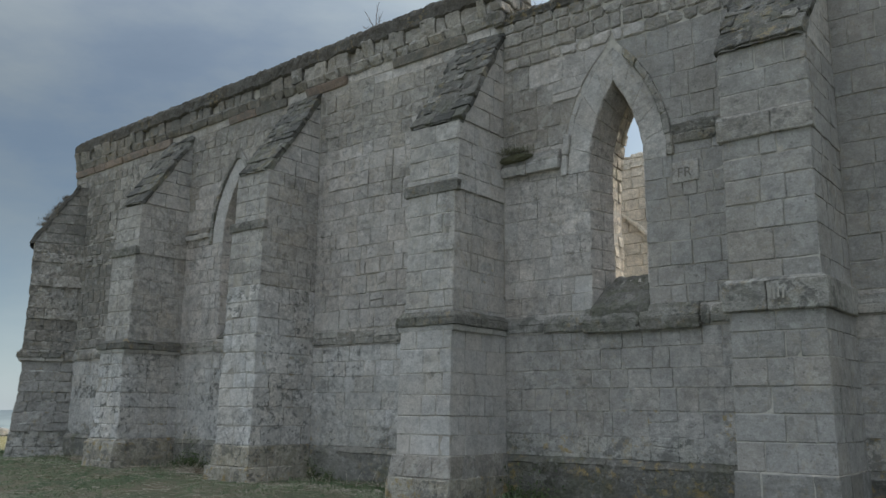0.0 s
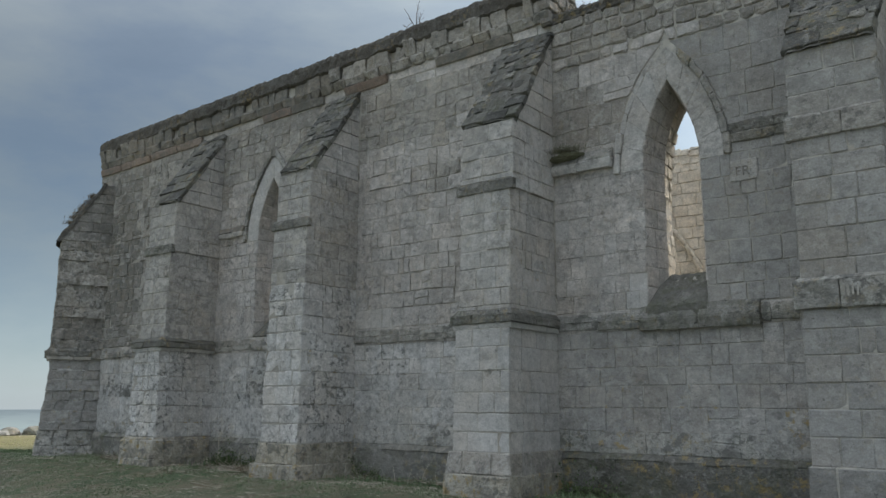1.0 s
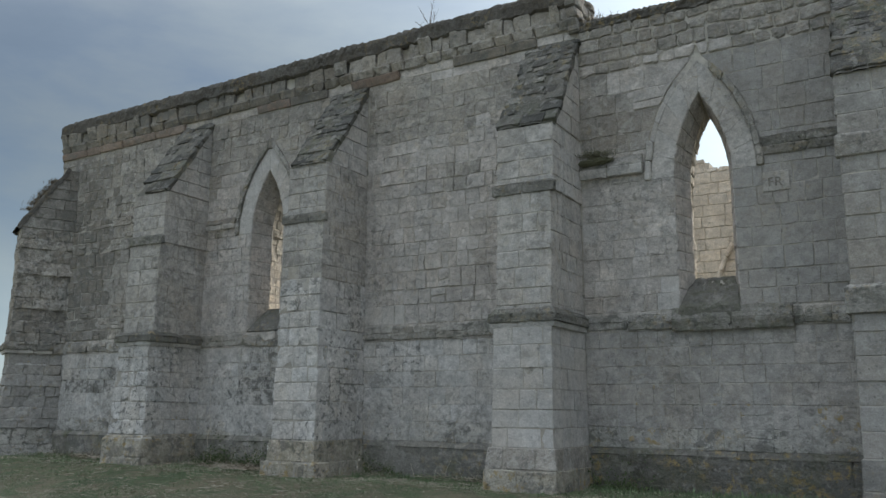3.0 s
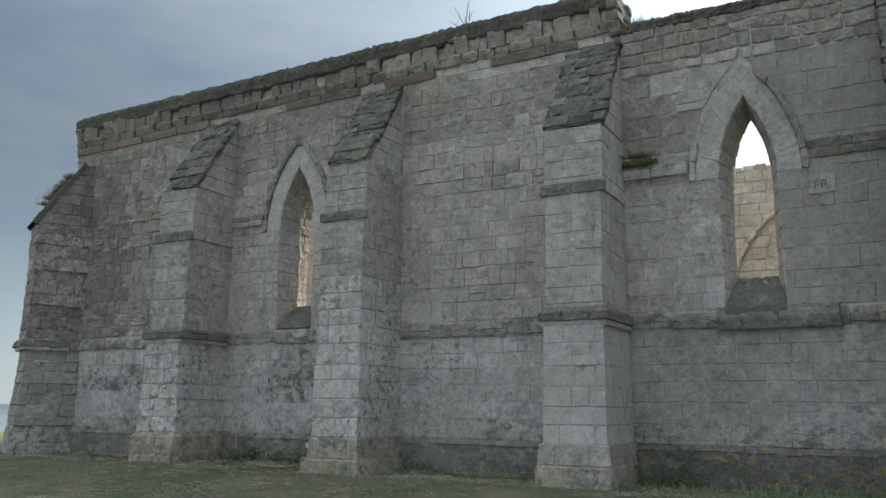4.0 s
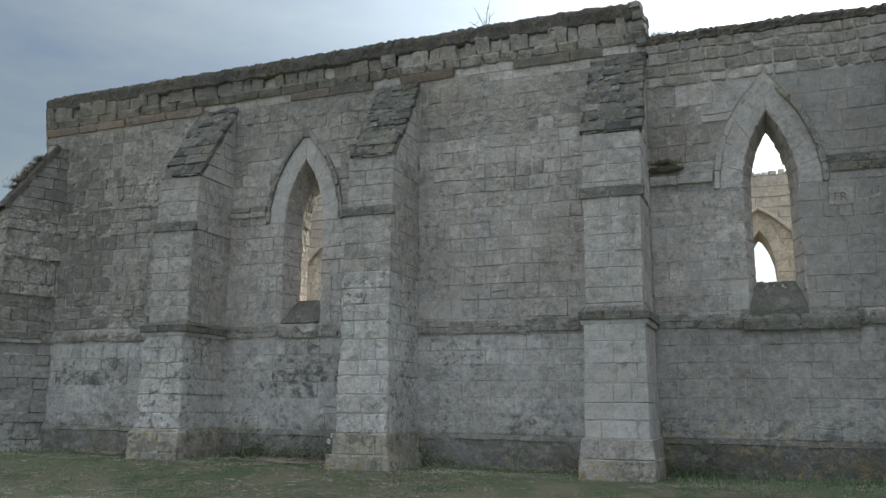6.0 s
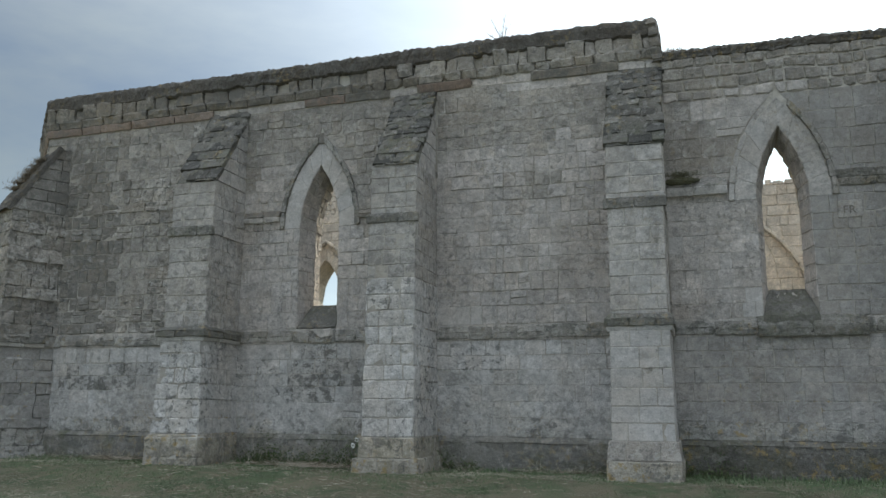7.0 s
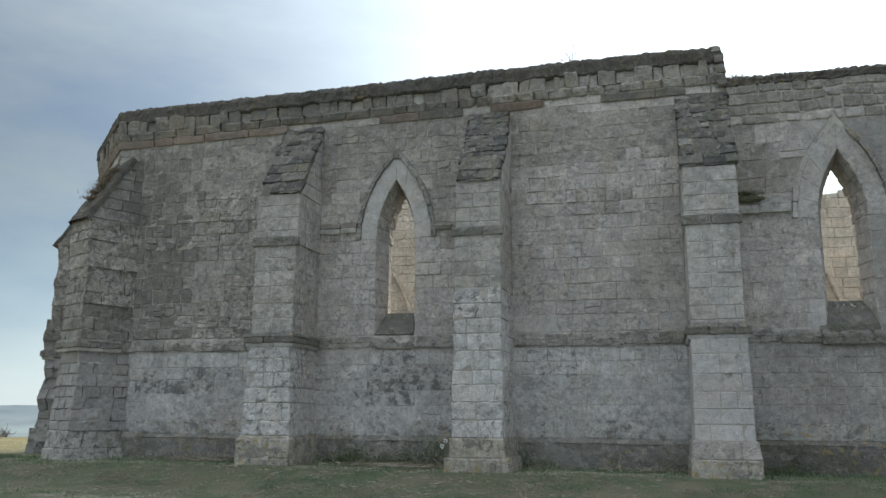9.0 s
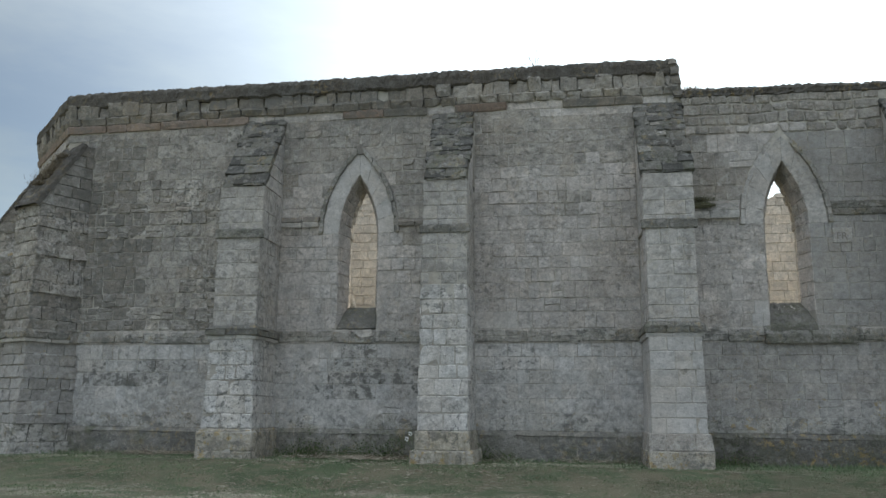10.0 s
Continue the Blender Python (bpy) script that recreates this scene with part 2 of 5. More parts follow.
GRIMY = limestone("limestone_grimy", (0.33, 0.313, 0.288), (0.45, 0.43, 0.4), 0.45, 0.7, 0.25, 0.4, 0.9, 0.9)
# dim tone; lens falloff at the last buttress is partly put into it
DULL = limestone("limestone_dull", (0.325, 0.318, 0.305), (0.39, 0.382, 0.368), 0.3, 0.4, 0.2, 0.25, 0.6, 0.4, mottle=0.6)
UPPER = limestone("limestone_buttress_upper", (0.4, 0.385, 0.362), (0.485, 0.47, 0.446), 0.5, 0.55, 0.2, 0.35, 0.7, 0.6, mottle=0.9)
PLAIN = limestone("limestone_plain_bay", (0.375, 0.364, 0.348), (0.445, 0.434, 0.417), 0.3, 0.5, 0.25, 0.35, 0.6, 0.5, mottle=0.9)
MOSSY = limestone("stone_mossy_plinth", (0.16, 0.155, 0.138), (0.25, 0.243, 0.22), 0.6, 0.8, 0.9, 0.35, 0.8, 1.1, green=0.3, mottle=1.4)
# still darker for that buttress's foot, lens falloff included in the colour
DIMFOOT = limestone("limestone_foot_blocks", (0.24, 0.235, 0.224), (0.29, 0.284, 0.272), 0.4, 0.4, 0.2, 0.2, 0.6, 0.5, mottle=0.7)
# darker stone for stains, with some shade of the apse corner in its tone
DARKSTONE = limestone("limestone_darker", (0.21, 0.2, 0.182), (0.35, 0.336, 0.312), 0.75, 0.7, 0.25, 0.45, 0.9, 1.0)
# eaten stone; strong mottling in the colour stands in for shading of its relief
ROTTEN = limestone("limestone_eaten_relief_tones", (0.33, 0.315, 0.29), (0.44, 0.422, 0.393), 0.5, 1.0, 0.2, 0.8, 1.0, 1.2, mottle=1.6)
INNER = limestone("limestone_interior", (0.54, 0.5, 0.425), (0.65, 0.61, 0.525), 0.2, 0.15, 0.1, 0.15, 0.7)
MORTAR = pointing("lime_mortar")
CREEP = limestone("damp_mossy_stone", (0.42, 0.412, 0.388), (0.52, 0.512, 0.485), 0.8, 0.9, 0.6, 0.3, green=0.15)
STRG = limestone("stone_wall_string", (0.3, 0.29, 0.268), (0.43, 0.42, 0.395), 0.9, 0.9, 0.4, 0.4, 0.8, 1.0, green=0.2)
SEAL = limestone("limewashed_stone", (0.46, 0.454, 0.438), (0.525, 0.519, 0.502), 0.45, 0.55, 0.3, 0.4, 0.5, 0.5)


def grass_ground():
    k = Mat("grassy_soil", 1.0)
    a = k.mix(k.range(k.noise(0.5, 5, 0.6), 0.4, 0.6), (0.08, 0.115, 0.06), (0.15, 0.152, 0.098))
    b = k.mix(k.range(k.noise(1.4, 7, 0.7, shift=5), 0.44, 0.58), a, (0.2, 0.172, 0.122))
    c = k.mix(k.range(k.noise(30, 4, 0.7, shift=9), 0.35, 0.7, 0, 0.7), b, (0.085, 0.095, 0.06))
    sp = k.n.new("ShaderNodeSeparateXYZ")
    k.l.new(k.geo.outputs["Position"], sp.inputs["Vector"])
    # turf left of the apse: yellower, its sunlit look put into the colour
    sunlit_turf = k.mix(k.range(k.noise(0.8, 5, 0.6, shift=15), 0.35, 0.65), (0.17, 0.158, 0.07), (0.24, 0.21, 0.11))
    c = k.mix(k.range(sp.outputs["X"], -24, -28), c, sunlit_turf)
    return k.done(c, k.noise(24, 6, 0.7), 0.8, 0.05)


def leafy(name, a, b):
    k = Mat(name, 0.8)
    return k.done(k.mix(k.chance(), a, b))


GROUND = grass_ground()
GRASS = leafy("grass_blades", (0.12, 0.185, 0.095), (0.21, 0.26, 0.15))
STRAW = leafy("dry_straw", (0.32, 0.275, 0.215), (0.55, 0.495, 0.415))
DRY = leafy("withered_grass", (0.12, 0.098, 0.068), (0.26, 0.215, 0.155))
BARK = leafy("twig_bark", (0.07, 0.05, 0.035), (0.13, 0.1, 0.07))
PETAL = leafy("white_petals", (0.7, 0.7, 0.68), (0.82, 0.82, 0.8))


# distant hills glow by themselves, with the haze put into their colours
def distance_material():
    k = Mat("far_country", 1.0)
    e = k.n.new("ShaderNodeEmission")
    h = k.z()
    c = k.mix(k.range(h, -30, -4), (0.38, 0.46, 0.47), (0.27, 0.335, 0.37))
    c = k.mix(k.range(k.noise(0.012, 4, 0.6, (1, 1, 9)), 0.45, 0.6, 0, 0.35), c, (0.17, 0.22, 0.25))
    k.l.new(c, e.inputs["Color"])
    e.inputs["Strength"].default_value = 0.8
    k.l.new(e.outputs["Emission"], k.n["Material Output"].inputs["Surface"])
    return k.m


SMEAR = limestone("old_render", (0.39, 0.388, 0.375), (0.45, 0.447, 0.433), 0.5, 0.5, 1.0, 0.35, 0.3, 0.5)
FAR = distance_material()


# ---- mesh helpers ----
def mesh_from(name, verts, faces, mat, smooth=False):
    me = bpy.data.meshes.new(name)
    me.from_pydata(verts, [], faces)
    me.materials.append(mat)
    if smooth:
        me.shade_smooth()
    me.update()
    return me


def part(name, data, mat, parent, label=""):
    """Links a bmesh, or a pair of vertices and faces in world places, as one mesh object under a thing."""
    if isinstance(data, bmesh.types.BMesh):
        me = bpy.data.meshes.new(name)
        data.to_mesh(me)
        data.free()
        me.materials.append(mat)
    else:
        me = mesh_from(name, data[0], data[1], mat)
    ob = new(name, me)
    if parent is not None:
        ob.parent = parent
        ob.matrix_parent_inverse = parent.matrix_basis.inverted()
    return tagged(ob, label)


def thing(name, label, category, group="", kind="", at=(0, 0, 0)):
    ob = new(name)
    ob.location = at
    ob.empty_display_size = 0.2
    return tagged(ob, label, category, group, kind)


class Sink:
    """Collects stones too far or too many to be objects of their own into one mesh."""

    def __init__(self):
        self.v, self.f = [], []

    def add(self, v, f):
        k = len(self.v)
        self.v += v
        self.f += [tuple(i + k for i in q) for q in f]


def stone_geo(c, thick, bevel, rough, rng, proud=0.0, wear=0.0):
    """A worn block: c are four face corners (bottom left, bottom right, top right, top left, seen from outside)."""
    n = ((c[1] - c[0]).cross(c[3] - c[0])).normalized()
    w, h = (c[1] - c[0]).length, (c[3] - c[0]).length
    nx, nz = (4 if w > 0.3 else 3), 3
    iu, iv = min(0.3, bevel / max(w, 0.02)), min(0.3, bevel / max(h, 0.02))
    rag = rough * 0.7 + 0.003
    us = [0.0] + [iu + (1 - 2 * iu) * i / (nx - 1) for i in range(nx)] + [1.0]
    vs = [0.0] + [iv + (1 - 2 * iv) * i / (nz - 1) for i in range(nz)] + [1.0]
    seed = Vector((rng.uniform(0, 99), rng.uniform(0, 99), rng.uniform(0, 99)))
    tip = (rng.uniform(-1, 1) * rough * 0.8, rng.uniform(-1, 1) * rough * 0.8)
    verts, faces = [], []
    W, H = len(us), len(vs)
    chip = rng.randrange(4) if rng.random() < 0.3 else -1
    for j, v in enumerate(vs):
        for i, u in enumerate(us):
            p = c[0].lerp(c[1], u).lerp(c[3].lerp(c[2], u), v)
            edge = i in (0, W - 1) or j in (0, H - 1)
            d = proud + tip[0] * (u - 0.5) + tip[1] * (v - 0.5)
            d += rough * noise.noise(seed + Vector((u * w * 7, v * h * 7, 0)))
            if edge:
                d -= bevel * rng.uniform(0.5, 1.1)
                if i in (0, W - 1) and 0 < j < H - 1:
                    p = p + (c[1] - c[0]).normalized() * rng.uniform(-1, 1) * rag
                if j in (0, H - 1) and 0 < i < W - 1:
                    p = p + (c[3] - c[0]).normalized() * rng.uniform(-1, 1) * rag
            if wear and edge:
                d -= wear * rng.uniform(0.0, 0.016)
                p = p.lerp((c[0] + c[1] + c[2] + c[3]) / 4, wear * rng.uniform(0.0, 0.03))
            if i in (0, W - 1) and j in (0, H - 1):
                p = p + (c[1] - c[0]).normalized() * (0.006 + 0.5 * bevel) * (1 if i == 0 else -1) + (c[3] - c[0]).normalized() * (0.005 + 0.4 * bevel) * (1 if j == 0 else -1)
            if chip >= 0 and (i < 2 if chip % 2 == 0 else i > W - 3) and (j < 2 if chip < 2 else j > H - 3):
                d -= bevel * 1.2
            verts.append(p + n * d)
    for j in range(H - 1):
        for i in range(W - 1):
            a = j * W + i
            faces.append((a, a + 1, a + W + 1, a + W))
    ring = [i for i in range(W)] + [j * W + W - 1 for j in range(1, H)] + [(H - 1) * W + i for i in range(W - 2, -1, -1)] + [j * W for j in range(H - 2, 0, -1)]
    base = len(verts)
    for i in ring:
        verts.append(verts[i] - n * (thick - bevel))
    m = len(ring)
    for i in range(m):
        j = (i + 1) % m
        faces.append((ring[j], ring[i], base + i, base + j))
    return verts, faces


def stone(name, c, thick, mat, parent, rng, bevel=0.012, rough=0.006, proud=0.0, sink=None, label="", wear=0.0):
    v, f = stone_geo(c, thick, bevel, rough, rng, proud, wear)
    if sink is not None:
        sink.add([tuple(p) for p in v], f)
        return None
    mid = (c[0] + c[1] + c[2] + c[3]) / 4
    ob = new(name, mesh_from(name, [tuple(p - mid) for p in v], f, mat))
    ob.location = mid
    if parent is not None:
        ob.parent = parent
        ob.matrix_parent_inverse = parent.matrix_basis.inverted()
    return tagged(ob, label)


def masonry(parent, P, courses, spans, mats, rng, width=(0.3, 0.62), joint=0.0062, thick=0.06, bevel=0.0045, rough=0.006, sink=None, name="stone", uneven=0.012, shift=0.0, worn=None):
    """Lays blocks in courses on the surface P(s, z, out). spans(z0, z1): the free stretches, each as ((s bottom, s top) left, right)."""
    for k, (z0, z1) in enumerate(courses):
        for (lb, lt), (rb, rt) in spans(z0, z1):
            low, high = min(lb, lt), max(rb, rt)
            if high - low < 0.05:
                continue
            first, last = max(lb, lt) + 0.06, min(rb, rt) - 0.06
            cuts = [low]
            while cuts[-1] < high - 1e-6:
                cuts.append(cuts[-1] + rng.uniform(*width) * (1 if rng.random() > 0.12 else 0.6))
            if len(cuts) > 2 and high - cuts[-2] < width[0] * 0.55:
                cuts.pop(-2)
            cuts = [low] + [c for c in cuts[1:-1] if first < c < last] + [high]
            for a, b in zip(cuts[:-1], cuts[1:]):
                q = [a, b, b, a]
                if a == low:
                    q[0], q[3] = lb, lt
                if b == high:
                    q[1], q[2] = rb, rt
                if max(q) - min(q) < 0.03:
                    continue
                wob = [uneven * noise.noise(Vector((s * 1.3 + shift, z * 2.1, 5.0))) for s, z in zip(q, (z0, z0, z1, z1))]
                if q[1] - q[0] < 0.05:
                    q[1] = q[0] + 0.04 if rb < rt else q[1]
                    q[0] = q[1] - 0.04 if rb >= rt else q[0]
                j = joint * rng.uniform(0.5, 1.6)
                c = [P(q[0] + j, z0 + j + wob[0], 0), P(q[1] - j, z0 + j + wob[1], 0),
                     P(q[2] - j, z1 - j + wob[2], 0), P(q[3] + j, z1 - j + wob[3], 0)]
                proud = rng.uniform(-0.5, 1) * (0.003 + rough * 0.4)
                if rng.random() < 0.05 + rough * 3:
                    proud -= rng.uniform(0.002, 0.005)
                mat = mats if isinstance(mats, bpy.types.Material) else mats((q[0] + q[1]) / 2, (z0 + z1) / 2, rng)
                e = 0.0 if worn is None else worn((q[0] + q[1]) / 2, (z0 + z1) / 2)
                proud += e * rng.uniform(-0.004, 0.02)
                cells = [c]
                if e > 0.6 and rng.random() < e * 0.5:
                    t = rng.uniform(0.35, 0.65)
                    lo, hi = c[0].lerp(c[3], t), c[1].lerp(c[2], t + rng.uniform(-0.1, 0.1))
                    gap = (c[3] - c[0]).normalized() * 0.006
                    cells = [[c[0], c[1], hi - gap, lo - gap], [lo + gap, hi + gap, c[2], c[3]]]
                for c in cells:
                    stone(name, c, thick, mat, parent, rng, bevel * (1 + 2.2 * e), rough * (1 + 1.6 * e), proud + rng.uniform(-0.004, 0.008) * e, sink, "", e)


def smear(parent, P, s0, s1, z0, z1, cover, seed, hole=None, mat=None, fine=1.0):
    """Remains of lime render: a thin wavy coat that stands out over the stones in patches only."""
    nx, nz = max(2, int((s1 - s0) / 0.045)), max(2, int((z1 - z0) / 0.045))
    v, f, on = [], [], []
    for j in range(nz + 1):
        for i in range(nx + 1):
            s, z = s0 + (s1 - s0) * i / nx, z0 + (z1 - z0) * j / nz
            q = Vector((s * 0.9 + seed, z * 1.1, seed * 0.37))
            n = noise.noise(q) + 0.6 * noise.noise(q * 2.7) + fine * (0.35 * noise.noise(q * 7.1) + 0.2 * noise.noise(q * 19))
            edge = min((s - s0), (s1 - s), (z - z0), (z1 - z)) / 0.15
            d = (n + (cover(s, z) if callable(cover) else cover)) * 0.026 - max(0.0, 1 - edge) * 0.03
            v.append(tuple(P(s, z, min(0.014, d) + 0.002 * noise.noise(q * 40))))
            on.append(d > -0.022 and not (hole and hole(s, z)))
    w = nx + 1
    for j in range(nz):
        for i in range(nx):
            a = j * w + i
            if on[a] and on[a + 1] and on[a + w] and on[a + w + 1]:
                f.append((a, a + 1, a + w + 1, a + w))
    if f:
        tagged(part("render_coat", (v, f), mat or SMEAR, parent), "patchy remains of pale lime render", kind="stuff")


def box_geo(corners_low, corners_high):
    """Closed prism between two rings of the same length."""
    m = len(corners_low)
    v = [tuple(p) for p in corners_low] + [tuple(p) for p in corners_high]
    f = [tuple(reversed(range(m))), tuple(range(m, 2 * m))] + [(i, (i + 1) % m, m + (i + 1) % m, m + i) for i in range(m)]
    return v, f


def steps(a, b, n, rng=None):
    """n courses from a to b, of uneven height where rng is given."""
    ws = [1.0 if rng is None else rng.uniform(0.8, 1.2) for _ in range(n)]
    zs = [a + (b - a) * sum(ws[:i]) / sum(ws) for i in range(n + 1)]
    return list(zip(zs[:-1], zs[1:]))


# ---- plan of the chapel ----
FACE, BACK = 10.72, 11.62            # outer and inner face of the near long wall
FIN, FOUT = 19.0, 19.9               # inner and outer face of the far long wall
PLINTH, STRING0, STRING1, SPRING, FRIEZE, TOP, LOWTOP = 0.84, 2.63, 2.94, 5.05, 7.58, 8.38, 7.86
END = -7.38                          # where the cornice breaks off
C1, C2, C3, C4 = Vector((-21.45, FACE, 0)), Vector((-23.85, 13.12, 0)), Vector((-23.65, 17.45, 0)), Vector((-21.2, FOUT, 0))
# x edges of the buttresses on the long wall
B1, B2, B3, B4 = (-17.03, -16.12), (-12.70, -11.78), (-8.34, -7.36), (-3.35, -2.33)
ARCH_A, ARCH_H = 0.45, 1.34
ARCH_R = (ARCH_A ** 2 + ARCH_H ** 2) / (2 * ARCH_A)
ARCH_K = ARCH_R - ARCH_A
RING, HOOD = 0.36, 0.46


def arch_half(z, extra=0.0, spring=SPRING):
    """Half width of the pointed arch at height z, for the arc that lies extra outside the opening's edge."""
    if z <= spring:
        return ARCH_A + extra
    r = ARCH_R + extra
    d = r * r - (z - spring) ** 2
    return max(0.0, math.sqrt(d) - ARCH_K) if d > 0 else 0.0


def arch_top(extra=0.0):
    return math.sqrt((ARCH_R + extra) ** 2 - ARCH_K ** 2)


def ground_z(x, y):
    """Height of the hilltop and of the country that falls away round it."""
    t = min(1.0, max(0.0, (y - 6.4) / 2.8))
    z = -0.06 + 0.31 * t * t * (3 - 2 * t) - 0.03 * min(1.0, max(0.0, (y - 9.3) / 1.3)) ** 2 + 0.003 * max(0.0, min(14.0, -x - 8)) + 0.006 * max(-10.0, min(6.6, y) - 6.6)
    z += 0.03 * noise.noise(Vector((x * 0.35, y * 0.35, 0))) + 0.015 * noise.noise(Vector((x * 1.3, y * 1.3, 4)))
    r = math.hypot(x + 12, y - 8)
    if r > 26:
        q = min(1.0, (r - 26) / 260)
        z -= 60 * q * q * (3 - 2 * q) + 0.02 * min(30.0, r - 26)
        z += 0.6 * noise.noise(Vector((x * 0.03, y * 0.03, 2))) * min(1.0, (r - 26) / 60)
    return z


def build_ground():
    def axis(mid):
        t = np.linspace(-1, 1, 321)
        return mid + np.sinh(t * 8.0) / np.sinh(8.0) * 4500
    xs, ys = axis(-12.0), axis(8.0)
    v = [(float(x), float(y), ground_z(float(x), float(y))) for y in ys for x in xs]
    n = len(xs)
    f = [(j * n + i, j * n + i + 1, (j + 1) * n + i + 1, (j + 1) * n + i) for j in range(n - 1) for i in range(n - 1)]
    ob = new("ground", mesh_from("ground", v, f, GROUND, True))
    tagged(ob, "rough hilltop turf with dry patches round the ruin", "ground", kind="structure")


build_ground()


def build_backdrop():
    v, f = [], []
    m = 240
    for i in range(m):
        a = 2 * math.pi * i / m
        x, y = 1300 * math.cos(a), 1300 * math.sin(a)
        d = math.degrees(math.atan2(-x, y))
        top = -7 + 14 * min(1.0, max(0.0, (72 - abs(d)) / 30)) + 2.2 * noise.noise(Vector((a * 9, 0, 0))) + 1.0 * noise.noise(Vector((a * 31, 3, 0)))
        v += [(x, y, -90), (x, y, top)]
    for i in range(m):
        j = (i + 1) % m
        f.append((2 * i, 2 * i + 1, 2 * j + 1, 2 * j))
    tagged(new("backdrop", mesh_from("backdrop", v, f, FAR)), "hazy blue low hills on the far horizon", "backdrop", kind="structure")


build_backdrop()


# ---- near long wall ----
def wall_core(name, x0, x1, z1, label, window=None):
    """Rubble core with its opening, behind the facing stones."""
    y0, y1 = FACE + 0.0105, BACK
    if window is None:
        v, f = box_geo([(x0, y0, -0.6), (x1, y0, -0.6), (x1, y1, -0.6), (x0, y1, -0.6)], [(x0, y0, z1), (x1, y0, z1), (x1, y1, z1), (x0, y1, z1)])
        ob = new(name, mesh_from(name, v, f, MORTAR))
        return tagged(ob, label, "wall", kind="structure")
    c = window
    sill0, apex = 2.97, SPRING + ARCH_H
    zs = [sill0] + [SPRING] + [SPRING + ARCH_H * i / 14 for i in range(1, 15)]
    loops = []          # outline of the opening at three depths
    for y, half, top, low in ((y0, 1.0, 1.0, 0.0), (FACE + 0.5, 0.71, 0.86, 0.48), (y1, 0.86, 0.9, 0.48)):
        loop = [(c - arch_half(z) * half, y, low + (sill0 if z == sill0 else SPRING + (z - SPRING) * top - low)) for z in zs]
        loop = [(p[0], p[1], p[2] if z == sill0 else p[2]) for p, z in zip(loop, zs)]
        loop = [(p[0], p[1], (sill0 + low) if z == sill0 else SPRING + (z - SPRING) * top) for p, z in zip(loop, zs)]
        right = [(2 * c - p[0], p[1], p[2]) for p in reversed(loop[:-1])]
        loops.append(loop + right)
    v, f = [], []
    m = len(loops[0])
    for loop in loops:
        v += loop
    for k in (0, 1):
        for i in range(m):
            j = (i + 1) % m
            f.append((k * m + i, k * m + j, (k + 1) * m + j, (k + 1) * m + i))
    half = m // 2
    for k, y, flip in ((0, y0, False), (2, y1, True)):
        o = k * m
        left = [o + i for i in range(half + 1)]
        right = [o] * 0 + [o + m - 1 - i for i in range(half)] + [o + half]
        b = len(v)
        zz = [v[i][2] for i in left]
        v += [(x0, y, z) for z in zz] + [(x1, y, z) for z in zz]
        q = []
        for i in range(half):
            q.append((b + i, left[i], left[i + 1], b + i + 1))
            q.append((right[i], b + half + 1 + i, b + half + 2 + i, right[i + 1]))
        e = len(v)
        v += [(x0, y, -0.6), (x1, y, -0.6), (x0, y, z1), (x1, y, z1)]
        q.append((e, e + 1, b + half + 1, right[0], left[0], b))
        q.append((b + half, left[half], b + 2 * half + 1, e + 3, e + 2))
        f += [tuple(reversed(t)) for t in q] if flip else q
    e = len(v)
    v += [(x0, y0, -0.6), (x1, y0, -0.6), (x1, y1, -0.6), (x0, y1, -0.6), (x0, y0, z1), (x1, y0, z1), (x1, y1, z1), (x0, y1, z1)]
    f += [(e + 4, e + 5, e + 6, e + 7), (e, e + 4, e + 7, e + 3), (e + 1, e + 2, e + 6, e + 5), (e, e + 3, e + 2, e + 1)]
    ob = new(name, mesh_from(name, v, f, MORTAR))
    return tagged(ob, label, "wall", kind="structure")


def wall_P(s, z, d):
    return Vector((s, FACE - d - 0.02 * max(0.0, 1.6 - z), z))


def plinth_P(s, z, d):
    return Vector((s, FACE - 0.075 - d, z))


def wall_mat(s, z, rng):
    n = noise.noise(Vector((s * 0.5, z * 0.8, 1.0)))
    if s < B1[0] and z > STRING1:
        # darkest beside the apse buttress, the corner's shade partly in the stone tone
        if s < -19.2 + rng.uniform(-0.5, 0.5):
            return DARKSTONE
        return ROTTEN if eroded(11, s, z) > 0.4 + rng.uniform(-0.2, 0.2) else GRIMY
    if s > W3 + ARCH_A and STRING1 < z < 7.0:
        return DULL
    if z > 4.6 and n + 0.35 * (z - 6.2) + (0.35 if s < -17 else 0.15 if s < -12.5 else 0.0) + rng.uniform(-0.12, 0.12) > 0:
        return GRIMY
    if abs(s - W1 - 0.1) < 0.42 + rng.uniform(-0.1, 0.1) and 1.35 < z < STRING0:
        return STAIN
    if s < B2[0] and 1.6 < z < 2.35 and rng.random() < 0.6 and n < 0.25:
        return STAIN
    if z < 1.12 or (z < 1.45 and n > 0.15):
        return CREEP
    if z < 2.0 and n > 0.1 and s < -7.4:
        return SEAL
    if z < STRING0:
        return PLAIN if s > -7.4 else WHITE if n > 0.3 else LOW
    if 3.0 < z < 5.0 and n > 0.4:
        return ASHLAR
    return STONE


def eroded(seed, s, z):
    """How far frost and salt have eaten the stones: worst beside the apse, in patches elsewhere."""
    n = noise.noise(Vector((s * 0.55 + seed, z * 0.8, 3.0))) + 0.5 * noise.noise(Vector((s * 1.7, z * 2.0, seed)))
    if s < B1[0]:
        n += 0.55 if 3.0 < z < 6.5 else 0.0
    elif s > B3[1]:
        n -= 0.15
    return min(1.0, max(0.0, 0.15 + n * 1.1))


